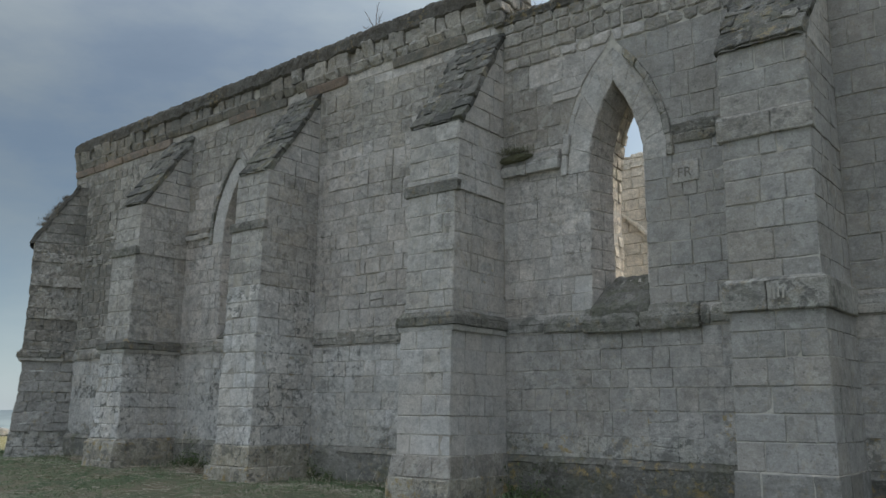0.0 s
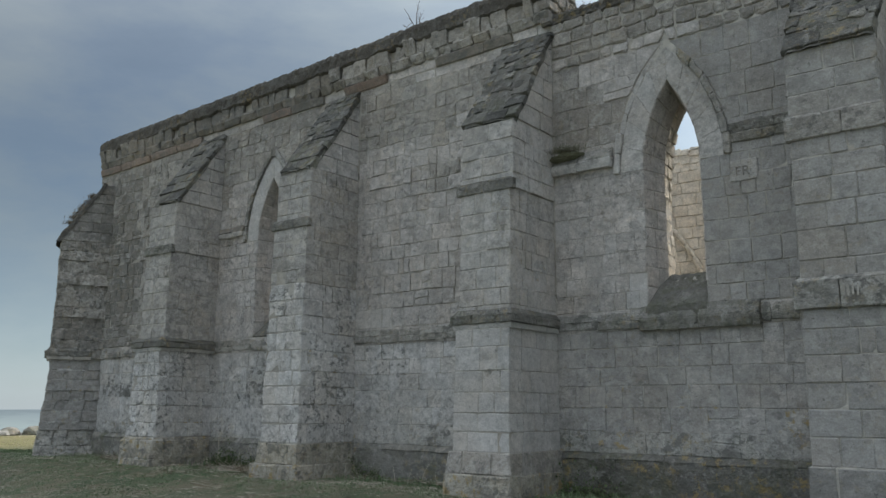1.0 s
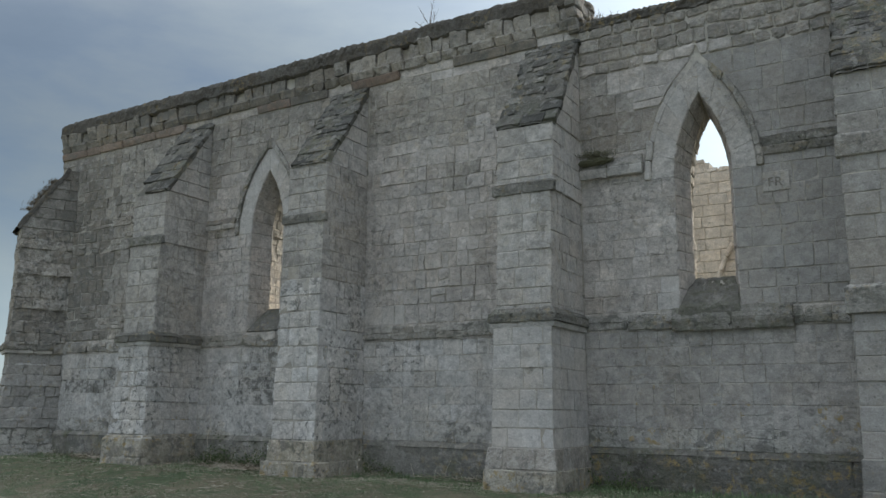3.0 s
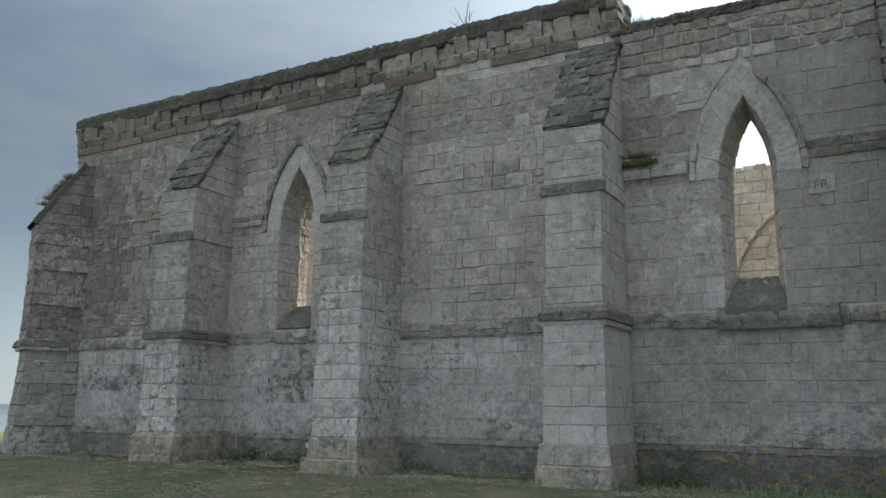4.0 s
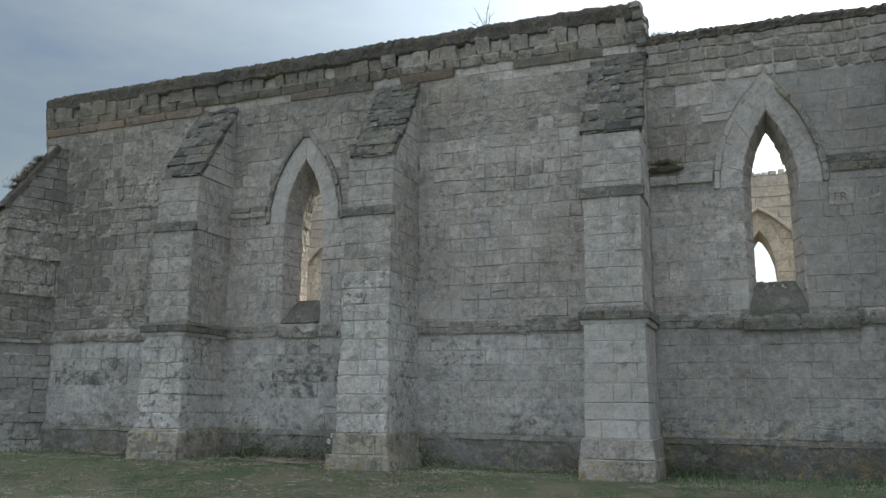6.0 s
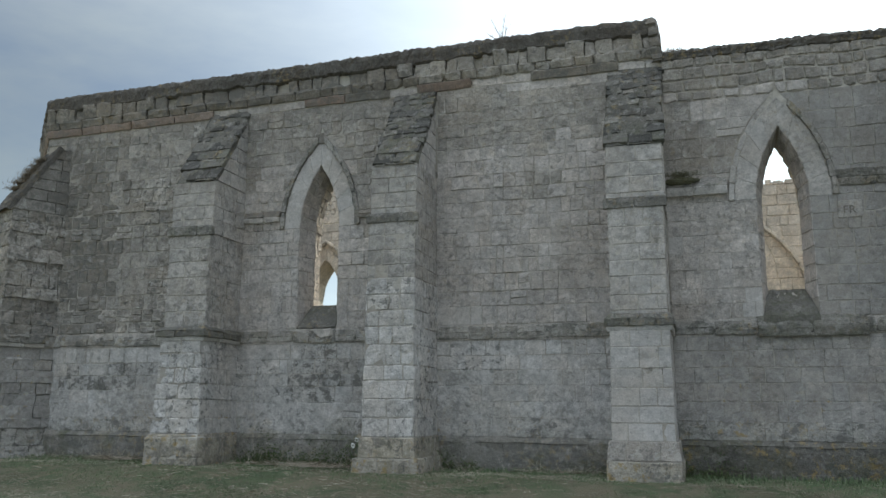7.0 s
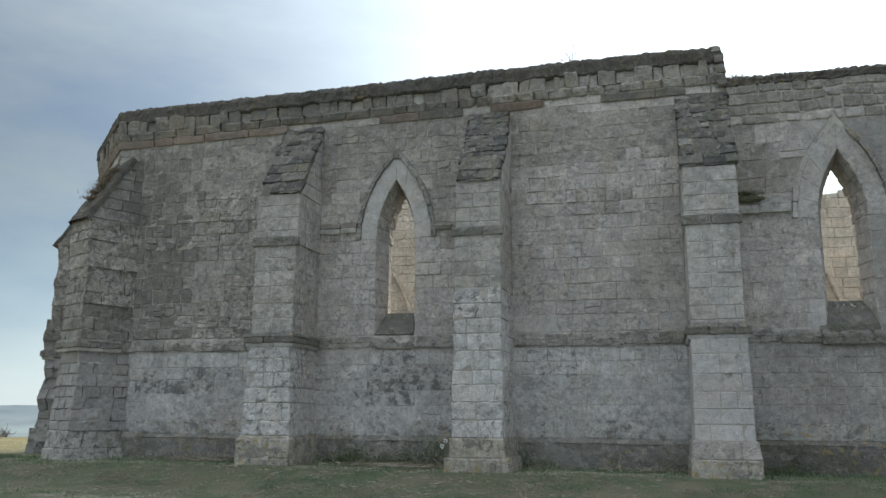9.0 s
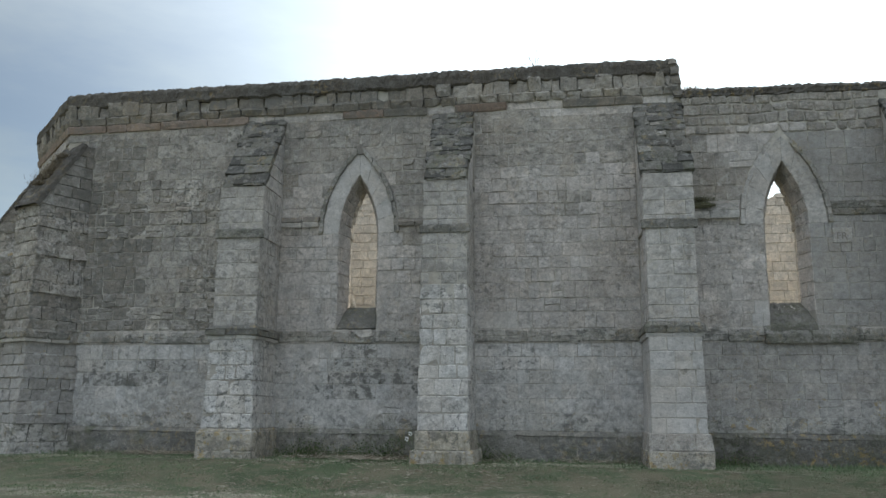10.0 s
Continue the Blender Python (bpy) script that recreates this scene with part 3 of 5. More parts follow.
def wall_bay(name, x0, x1, core0, core1, label, window=None, top=FRIEZE, seed=1, string=True, stop=None):
    rng = random.Random(seed)
    z1 = LOWTOP if top == LOWTOP else TOP
    wall = wall_core(name, core0, core1, z1, label, window)
    stop = x1 if stop is None else stop

    def low(z0, z1):
        return [((x0, x0), (stop, stop))]

    def up(z0, z1):
        if window is None or z0 > SPRING + arch_top(HOOD):
            return low(z0, z1)
        extra = 0.0 if z1 <= SPRING + 0.01 else HOOD
        a, b = arch_half(z0, extra), arch_half(z1, extra)
        return [((x0, x0), (window - a, window - b)), ((window + a, window + b), (stop, stop))]
    ground = -0.1
    damp = MOSSY if top == LOWTOP else DAMP
    masonry(wall, plinth_P, steps(ground, PLINTH - 0.08, 2), low, damp, rng, (0.4, 0.9), thick=0.1, bevel=0.012, rough=0.016)
    x = x0
    while x < stop - 0.02:
        b = min(stop, x + rng.uniform(0.5, 1.0))
        drop = Vector((0, 0, rng.uniform(-0.012, 0.008)))
        c = [Vector((x, FACE - 0.088, PLINTH - 0.085)), Vector((b - 0.003, FACE - 0.088, PLINTH - 0.085)), Vector((b - 0.003, FACE + 0.0, PLINTH + 0.025)), Vector((x, FACE + 0.0, PLINTH + 0.025))]
        stone("plinth_chamfer", [p + drop for p in c], 0.07, damp, wall, rng, 0.01, 0.009)
        x = b
    worn = (lambda q, z: eroded(seed, q, z))
    masonry(wall, wall_P, steps(PLINTH, STRING0, 6, rng), low, wall_mat, rng, (0.22, 0.5), joint=0.0045, rough=0.006, shift=seed, worn=worn)
    masonry(wall, wall_P, steps(STRING1, SPRING, 7, rng), up, wall_mat, rng, (0.19, 0.42), joint=0.005, rough=0.008, uneven=0.02, shift=seed, worn=worn)
    if top == LOWTOP:
        masonry(wall, wall_P, steps(SPRING, 7.0, 6, rng), up, wall_mat, rng, (0.19, 0.42), joint=0.005, rough=0.008, uneven=0.02, shift=seed, worn=worn)
        masonry(wall, lambda q, z, d: wall_P(q, z, d + 0.016), steps(7.0, top, 4, rng), up, wall_mat, rng, (0.16, 0.42), joint=0.011, rough=0.02, bevel=0.02, uneven=0.06, shift=seed)
    else:
        masonry(wall, wall_P, steps(SPRING, top, 9, rng), up, wall_mat, rng, (0.19, 0.42), joint=0.005, rough=0.01, uneven=0.03, shift=seed, worn=worn)
    masonry(wall, wall_P, [(STRING0, STRING1)], low, STONE, rng, (0.4, 0.8))
    line = 1.62 if top == LOWTOP else 1.8
    smear(wall, wall_P, x0, stop, PLINTH - 0.05, line + 0.35, lambda q, z: 0.12 - 1.3 * max(0.0, z - line + 0.45), seed * 3.7, None, SEAL if top != LOWTOP else SMEAR)
    smear(wall, plinth_P, x0, stop, ground, PLINTH - 0.05, 0.3, seed * 4.1, None, damp)
    hole = None if window is None else lambda s, z: abs(s - window) < arch_half(z, HOOD if z > SPRING - 0.1 else 0.03) + 0.03 and z < SPRING + arch_top(HOOD) + 0.03
    smear(wall, wall_P, x0, stop, 1.8, top, -0.95, seed * 5.3, hole, STONE)
    if string:
        x = x0
        while x < stop - 0.1:
            b = min(stop, x + rng.uniform(0.35, 0.75))
            out = 0.036 * rng.uniform(0.5, 1.3)
            lift = Vector((0, 0, rng.uniform(-0.012, 0.012)))
            c = [Vector((x, FACE - out, STRING0 + 0.03)), Vector((b - 0.005, FACE - out, STRING0 + 0.03)), Vector((b - 0.005, FACE - out * 0.9, STRING0 + 0.15)), Vector((x, FACE - out * 0.9, STRING0 + 0.15))]
            stone("string_course", [p + lift for p in c], 0.12, STRG, wall, rng, 0.014, 0.016)
            c = [Vector((x, FACE - out * 0.9, STRING0 + 0.145)), Vector((b - 0.005, FACE - out * 0.9, STRING0 + 0.145)), Vector((b - 0.005, FACE - 0.004, STRING1 - 0.03)), Vector((x, FACE - 0.004, STRING1 - 0.03))]
            stone("string_weathering", [p + lift for p in c], 0.1, STRG, wall, rng, 0.012, 0.02)
            x = b
    return wall


W1, W3 = -14.34, -5.37
MID = [(a + b) / 2 for a, b in (B1, B2, B3, B4)]
wall_bay("wall_north_1", -20.95, B1[0], C1.x, MID[0], "grey limestone wall beside the apse with eroded coursed blocks", seed=11)
wall_bay("wall_north_2", B1[1], B2[0], MID[0], MID[1], "grey limestone wall with a lancet opening between buttresses", window=W1, seed=12)
wall_bay("wall_north_3", B2[1], B3[0], MID[1], MID[2], "plain blind grey limestone wall of coursed blocks", seed=13)
wall_bay("wall_north_4", B3[1], B4[0], MID[2], MID[3], "limestone wall with a lancet opening and a broken bare top", window=W3, top=LOWTOP, seed=14)
wall_bay("wall_north_5", B4[1], 6.0, MID[3], 6.0, "limestone wall beyond the last buttress, bare top", top=LOWTOP, seed=15, stop=0.6)


# ---- windows ----
def lancet(name, c, label, seed, hood_left=True):
    rng = random.Random(seed)
    win = thing(name, label, "window", kind="structure", at=(c, FACE, 2.97))
    y0, y1 = FACE, FACE + 0.5
    in_a, in_low, in_top = 0.71, 3.45, 0.86

    def splay(sgn, u, z):
        """A point of the splayed reveal: u 0 at the wall's face, 1 at the narrow opening."""
        lo = 2.97 + (in_low - 2.97) * u
        hw = arch_half(z) * (1 + (in_a - 1) * u)
        zz = z if z <= SPRING else SPRING + (z - SPRING) * (1 + (in_top - 1) * u)
        return Vector((c + sgn * hw, y0 + (y1 - y0) * u, max(lo, zz)))
    for sgn in (-1, 1):
        zs = [2.97 + (SPRING - 2.97) * i / 7 for i in range(8)] + [SPRING + ARCH_H * t for t in (0.2, 0.4, 0.6, 0.8, 0.97)]
        for za, zb in zip(zs[:-1], zs[1:]):
            split = rng.choice((0.45, 0.55, 1.0))
            for ua, ub in ((0.0, split), (split, 1.0)):
                if ub - ua < 0.05:
                    continue
                q = [splay(sgn, ua, za + 0.006), splay(sgn, ub, za + 0.006), splay(sgn, ub, zb - 0.006), splay(sgn, ua, zb - 0.006)]
                if q[2].z - q[1].z < 0.03 or q[3].z - q[0].z < 0.03:
                    continue
                for p in q:
                    p.y += 0.006
                if sgn > 0:
                    q = [q[1], q[0], q[3], q[2]]
                stone("jamb_stone", q, 0.05, STONE, win, rng, 0.01, 0.006, 0.012)
    # straight inner reveal behind the narrow opening, ragged and pale
    for sgn in (-1, 1):
        zs = [in_low + (SPRING - in_low) * i / 9 for i in range(10)] + [SPRING + ARCH_H * t for t in (0.16, 0.33, 0.5, 0.66, 0.82, 0.96)]
        for za, zb in zip(zs[:-1], zs[1:]):
            p0, p1 = splay(sgn, 1, za + 0.004), splay(sgn, 1, zb - 0.004)
            deep = Vector((sgn * (0.065 if za < SPRING else 0.03), BACK - y1 + rng.uniform(-0.06, 0.05), 0))
            gap = Vector((0, 0.01, 0))
            cut = rng.uniform(0.35, 0.65)
            for fa, fb in ((0.0, cut - 0.008), (cut + 0.008, 1.0)):
                q = [p0 + gap + deep * fa, p0 + gap + deep * fb, p1 + gap + deep * fb, p1 + gap + deep * fa]
                if sgn > 0:
                    q = [q[1], q[0], q[3], q[2]]
                stone("jamb_stone", q, 0.05, INNER, win, rng, 0.014, 0.016, rng.uniform(-0.004, 0.012), None, "", 0.6)
    for r0, r1, out, name2, mat, n in ((0.0, RING, 0.004, "voussoir", ASHLAR if hood_left else BUTT, 5), (RING, HOOD, 0.055, "hood_mould", STRG, 6)):
        for sgn in (-1, 1):
            for i in range(n):
                if name2 == "hood_mould" and sgn < 0 and not hood_left:
                    o2, m2 = (0.05 if i < 2 else 0.0), BUTT
                else:
                    o2, m2 = out, mat
                q = []
                for f, r in ((i / n, r0), (i / n, r1), ((i + 1) / n, r1), ((i + 1) / n, r0)):
                    rr = ARCH_R + r
                    th = f * ((0.965 if hood_left else 0.88) if name2 == "hood_mould" else 1.0) * math.acos(ARCH_K / rr)
                    q.append(Vector((c + sgn * (rr * math.cos(th) - ARCH_K), FACE - o2, SPRING + rr * math.sin(th))))
                if sgn < 0:
                    q = [q[1], q[0], q[3], q[2]]
                mid = sum(q, Vector()) / 4
                q = [p + (mid - p).normalized() * 0.0025 for p in q]
                stone(name2, q, 0.1, m2, win, rng, 0.006 if name2 == "voussoir" else 0.014, 0.005 if name2 == "voussoir" else 0.014)
    top = SPRING + arch_top(HOOD)
    q = [Vector((c - 0.1, FACE - 0.035, top - 0.22)), Vector((c + 0.1, FACE - 0.035, top - 0.22)), Vector((c + 0.06, FACE - 0.03, top + 0.03)), Vector((c - 0.06, FACE - 0.03, top + 0.03))]
    if hood_left:
        stone("keystone", q, 0.1, CORN, win, rng, 0.02, 0.012)
    # sloping sill
    q = [Vector((c - 0.44, FACE - 0.01, 2.95)), Vector((c + 0.44, FACE - 0.01, 2.95)), Vector((c + 0.33, y1, 3.46)), Vector((c - 0.33, y1, 3.46))]
    if hood_left:
        stone("sill", q, 0.12, DARK, win, rng, 0.012, 0.008, 0.02, label="dark sloping sill")
    else:
        # sill buried under a rough mossy heap
        v, f = [], []
        for b in range(21):
            for a in range(31):
                u, w = a / 30 * 2 - 1, b / 20
                y = FACE - 0.1 + 0.62 * w
                half = 0.46 - 0.12 * w
                p = Vector((u * 2.4 + 7, w * 3.0, 1.0))
                h = 0.05 * noise.noise(p) + 0.035 * noise.noise(p * 2.6) + 0.02 * noise.noise(p * 6.5)
                v.append((c + u * half, y, 2.9 + 0.58 * w ** 0.85 + h * (0.4 if w > 0.9 else 1.0) - (0.2 if w < 0.02 else 0.0)))
        f = [(b * 31 + a, b * 31 + a + 1, b * 31 + a + 32, b * 31 + a + 31) for b in range(20) for a in range(30)]
        part("sill", (v, f), DARK, win, "sill under a rough mossy heap")
    return win


lancet("window_1", W1, "pointed lancet opening with splayed reveal and hood mould", 21)
lancet("window_2", W3, "pointed lancet opening with partly broken hood mould", 22, False)


# ---- buttresses ----
def buttress(at, out, label, stages, slope, seed, bands=(), root=0.1, ragged=0.0, slabs=(0.26, 0.6), proud_slabs=0.5):
    """at: foot on the wall's face; out: direction away from the wall. stages: (z0, z1, projection low, high, half width low, high, courses, material)."""
    rng = random.Random(seed)
    o = Vector((out[0], out[1], 0)).normalized()
    lat = Vector((-o.y, o.x, 0))
    at = Vector(at)
    ob = thing("buttress", label, "buttress", "buttresses of the chapel", at=(at.x, at.y, 0))
    cores = []

    def core(z0, z1, p0, p1, h0, h1, k=0.024):
        a = [at + o * d + lat * s + Vector((0, 0, z0)) for d, s in ((-0.3, -h0 + k), (p0 - k, -h0 + k), (p0 - k, h0 - k), (-0.3, h0 - k))]
        b = [at + o * d + lat * s + Vector((0, 0, z1)) for d, s in ((-0.3, -h1 + k), (p1 - k, -h1 + k), (p1 - k, h1 - k), (-0.3, h1 - k))]
        cores.append(box_geo(a, b))
    for z0, z1, p0, p1, h0, h1, nc, mat, rough in stages:
        worn = 0.028 if mat in (WHITE, FOOT) else 0.008
        core(z0, z1, p0, p1, h0, h1, max(0.005, rough * 0.8) + (0.004 if mat in (DIMFOOT, DULL) else 0.0) + worn * 0.2 + ragged * (1.1 if ragged > 0.02 else 0.4))

        def bulge(z, q):
            """Uneven settling and erosion of the arrises, from course to course."""
            return worn * (0.7 * noise.noise(Vector((z * 3.1, q * 2.0 + seed, 7.0))) - 0.25)

        def lerp(z, a, b):
            return a + (b - a) * (z - z0) / (z1 - z0)

        def rag(z):
            k = sum(1 for c in cs if z > c[1] - 0.003)
            return ragged * (noise.noise(Vector((z * 2.1, seed, 0))) + random.Random(seed * 1000 + int(z0 * 10) * 40 + k).uniform(-0.9, 0.9))

        def front(s, z, d):
            wave = 0.9 * rough * noise.noise(Vector((s * 1.5 + seed, z * 1.7, 0)))
            edge = bulge(z, 1.0 if s > 0 else 2.0) if abs(s) > 0.98 else 0.4 * bulge(z, s)
            return at + o * (lerp(z, p0, p1) + d + wave + rag(z + 9) + edge) + lat * (s * (lerp(z, h0, h1) + rag(z) + (bulge(z, 1.0 if s > 0 else 2.0) if abs(s) > 0.98 else 0.0) + 2.2 * rough * noise.noise(Vector((s * 0.2, z * 2.3, seed))))) + Vector((0, 0, z))

        def side_r(s, z, d):
            edge = bulge(z, 1.0) if s < 0.05 else 0.0
            return at + o * (lerp(z, p0, p1) + rag(z + 9) - s + edge) + lat * (lerp(z, h0, h1) + rag(z) + d + edge) + Vector((0, 0, z))

        def side_l(s, z, d):
            edge = bulge(z, 2.0) if s > lerp(z, p0, p1) - 0.05 else 0.0
            return at + o * (s + (rag(z + 9) if s > 0.5 else 0.0) + edge) + lat * (-lerp(z, h0, h1) - rag(z) - d - edge) + Vector((0, 0, z))
        cs = steps(z0, z1, nc, rng)
        pm = (p0 + p1) / 2
        hm = (h0 + h1) / 2

        def fr(s, z, d):
            return front(s / hm, z, d)
        eat = (lambda q, z: 0.42) if ragged > 0.02 else (lambda q, z: 0.35 + 0.4 * noise.noise(Vector((q, z * 2.0, seed)))) if mat in (WHITE, FOOT) else (lambda q, z: 0.15)
        masonry(ob, fr, cs, lambda a, b: [((-hm, -hm), (hm, hm))], mat, rng, (0.26, 0.56), rough=rough, uneven=0.006, bevel=0.006 + rough * 0.35, joint=0.0035, worn=eat)
        masonry(ob, side_r, cs, lambda a, b: [((0.004, 0.004), (lerp(a, p0, p1) + root, lerp(b, p0, p1) + root))], mat, rng, (0.22, 0.5), joint=0.0035, rough=rough, uneven=0.006, worn=eat)
        masonry(ob, side_l, cs, lambda a, b: [((-root, -root), (lerp(a, p0, p1) - 0.004, lerp(b, p0, p1) - 0.004))], mat, rng, (0.22, 0.5), joint=0.0035, rough=rough, uneven=0.006, worn=eat)

        if mat is FOOT:
            smear(ob, fr, -hm + 0.01, hm - 0.01, z0 + 0.1, z1, -0.1, seed * 1.3, None, FOOT, 1.6)
            smear(ob, side_r, 0.02, pm, z0 + 0.1, z1, 0.05, seed * 1.9, None, FOOT, 1.6)
        elif rough < 0.015 and mat is not ASHLAR:
            smear(ob, lambda s, z, d: side_r(s, z, d), 0.05, pm, z0, z1, -0.75, seed * 1.7 + z0)
            smear(ob, lambda s, z, d: side_l(s, z, d), 0.0, pm - 0.05, z0, z1, -0.75, seed * 2.3 + z0)

    def band(z0, z1, proj, half, over, mat, name, rough, lip=True, wrap=True):
        """A moulded course that wraps three sides; its upper face slopes back."""
        za, zb = z0 + (z1 - z0) * 0.28, z0 + (z1 - z0) * (0.7 if lip else 0.85)
        strips = ((z0, za, over * 0.5, over * 0.7, ASHLAR, 0.006), (za, zb, over, over * 0.9, mat, rough), (zb, z1, over * 0.9, 0.0, mat, rough))
        for za, zb, e0, e1, m2, r2 in strips if lip else ((z0, zb, over, over, mat, 0.006), (zb, z1, over, 0.0, mat, rough * 0.4)):
            runs = [("f", -half - e0, half + e0), ("r", 0.0, proj + 0.0), ("l", 0.0, proj + 0.0)][:3 if wrap else 1]
            for kind, s0, s1 in runs:
                cuts = [s0]
                while cuts[-1] < s1 - 0.3:
                    cuts.append(min(s1, cuts[-1] + rng.uniform(0.4, 0.7)))
                cuts[-1] = s1
                if len(cuts) < 2:
                    cuts = [s0, s1]
                for a, b in zip(cuts[:-1], cuts[1:]):
                    q = []
                    for s, z, e in ((a + 0.004, za, e0), (b - 0.004, za, e0), (b - 0.004, zb, e1), (a + 0.004, zb, e1)):
                        if kind == "f":
                            q.append(at + o * (proj + e) + lat * (s * (half + e) / (half + e0)) + Vector((0, 0, z)))
                        elif kind == "r":
                            q.append(at + o * (proj - s + (e if s < 0.01 else 0)) + lat * (half + e) + Vector((0, 0, z)))
                        else:
                            q.append(at + o * (s + (e if s > proj - 0.02 else 0)) + lat * (-half - e) + Vector((0, 0, z)))
                    stone(name, q, 0.1, m2, ob, rng, 0.012, r2)
    for b in bands:
        band(*b)
    # weathered slope: mortar bed under rows of overlapping slabs
    z0, z1, p0, half, rows = slope
    core(z0 - 0.02, z1 - 0.02, p0 - 0.03, -0.06, half - 0.02, half - 0.05)
    run = Vector((0, 0, z1 - z0)) - o * (p0 - 0.0)
    nrm = (o * (z1 - z0) + Vector((0, 0, p0))).normalized()
    base = at + Vector((0, 0, z0)) + o * p0
    turf = slabs[0] > 1
    nu, nv = 26, 52
    verts = []
    for b in range(nv + 1):
        for a in range(nu + 1):
            u, v = a / nu * 2 - 1, b / nv
            p = Vector((u * half * 5 + seed, v * 9, seed * 0.3))
            h = (0.05 if turf else 0.026) + 0.03 * noise.noise(p * 0.7) + 0.024 * noise.noise(p * 1.9) + 0.01 * noise.noise(p * 5)
            side = max(0.0, abs(u) - 0.86) / 0.14
            w = half + 0.008 + 0.02 * noise.noise(Vector((v * 14, seed, u * 2)))
            verts.append(tuple(base + run * (v * 1.04 - 0.02) + lat * (u * w) + nrm * (h - 0.1 * side * side)))
    n1 = nu + 1
    part("weathering", (verts, [(b * n1 + a, b * n1 + a + 1, (b + 1) * n1 + a + 1, (b + 1) * n1 + a) for b in range(nv) for a in range(nu)]), CAP if turf else DARK, ob, "dark rough weathered slope")
    f0 = 0.0
    while f0 < 0.97 and not turf:
        rubbly = f0 > proud_slabs
        f1 = min(1.02, f0 + (rng.uniform(0.05, 0.1) if rubbly else rng.uniform(0.12, 0.17)))
        w = half + 0.022
        x = -w + rng.uniform(-0.02, 0.03)
        while x < w - 0.04:
            b = min(w, x + (rng.uniform(0.1, 0.42) if rubbly else rng.uniform(*slabs)))
            if w - b < 0.12:
                b = w + rng.uniform(-0.03, 0.03)
            lift = 0.04 + rng.uniform(-0.014, 0.01) if rubbly else 0.055 + rng.uniform(-0.006, 0.006)
            jog = 0.02 if rubbly else 0.008
            j0, j1, j2 = rng.uniform(-jog, jog), rng.uniform(-jog, jog), rng.uniform(0.002, 0.01)
            q = [base + run * (f0 + j0) + lat * (x + j2) + nrm * lift, base + run * (f0 + j1) + lat * (b - j2) + nrm * lift,
                 base + run * (f1 + 0.015) + lat * (b - j2) + nrm * (lift - (0.014 if rubbly else 0.034)), base + run * (f1 + 0.015) + lat * (x + j2) + nrm * (lift - (0.014 if rubbly else 0.034))]
            if rng.random() > (0.22 if rubbly else 0.04):
                stone("weathering_slab", q, 0.08, rng.choice((SLATE, SLATE, SLATE, DARK, DARK, BAND)) if rubbly else rng.choice((SLATE, SLATE, DARK, DARK)), ob, rng, 0.012, 0.018 if rubbly else 0.009, 0.0, None, "", 0.8 if rubbly else 0.4)
            x = max(b, x + 0.05)
        f0 = f1
    # stepped cheeks under the slabs
    n = 6
    for i in range(n):
        za, zb = z0 + (z1 - z0) * i / n, z0 + (z1 - z0) * (i + 1) / n
        pa, pb = p0 * (1 - i / n), p0 * (1 - (i + 1) / n)
        for sgn in (-1, 1):
            h = half - 0.015
            reach = pa - 0.03 + root
            cut = rng.uniform(0.3, 0.6) * reach if reach > 0.55 else 0.0
            for ends in (((0.0, cut), (cut, None)) if cut else ((0.0, None),)):
                lo0, lo1 = -root + ends[0], (pa - 0.03 if ends[1] is None else -root + ends[1])
                hi1 = max(-root + 0.05, pb - 0.03) if ends[1] is None else min(lo1, max(-root + 0.05, pb - 0.03))
                if hi1 - lo0 < 0.02:
                    hi1 = lo0 + 0.02
                q = [at + o * (lo1 - 0.004) + lat * (sgn * h) + Vector((0, 0, za + 0.004)), at + o * (lo0 + 0.004) + lat * (sgn * h) + Vector((0, 0, za + 0.004)),
                     at + o * (lo0 + 0.004) + lat * (sgn * h) + Vector((0, 0, zb - 0.004)), at + o * (hi1 - 0.004) + lat * (sgn * h) + Vector((0, 0, zb - 0.004))]
                if sgn < 0:
                    q = [q[1], q[0], q[3], q[2]]
                stone("cheek_stone", q, 0.05, DARKSTONE if turf else BUTT, ob, rng, 0.009, 0.012, 0.0, None, "", 0.4)
    for geo in cores:
        part("core", geo, MORTAR, ob)
    return ob


N = (0, -1)


def mid_of(b):
    return ((b[0] + b[1]) / 2, FACE, 0)


F0 = FACE - 9.35                    # projection of the lower stage
# regular buttress with a string course
REG = [(-0.2, 0.55, F0 + 0.18, F0 + 0.16, 0.6, 0.59, 2, FOOT, 0.014), (0.55, 0.86, F0 + 0.14, F0 + 0.09, 0.58, 0.55, 1, GRIMY, 0.012), (0.86, 2.64, F0 + 0.04, F0, 0.508, 0.482, 6, ASHLAR, 0.006),
       (2.64, 4.78, F0 - 0.07, F0 - 0.1, 0.47, 0.46, 7, BUTT, 0.009), (4.78, 5.87, F0 - 0.13, F0 - 0.17, 0.49, 0.48, 4, BUTT, 0.009)]
OLD = [(-0.2, 0.8, F0 + 0.15, F0 + 0.11, 0.6, 0.585, 3, FOOT, 0.014), (0.8, 0.86, F0 + 0.09, F0 + 0.04, 0.57, 0.54, 1, FOOT, 0.012), (0.86, 2.64, F0 + 0.02, F0 - 0.02, 0.53, 0.46, 6, WHITE, 0.012),
       (2.64, 4.78, F0 - 0.1, F0 - 0.12, 0.46, 0.455, 7, UPPER, 0.009), (4.78, 5.87, F0 - 0.16, F0 - 0.18, 0.48, 0.48, 4, UPPER, 0.009)]
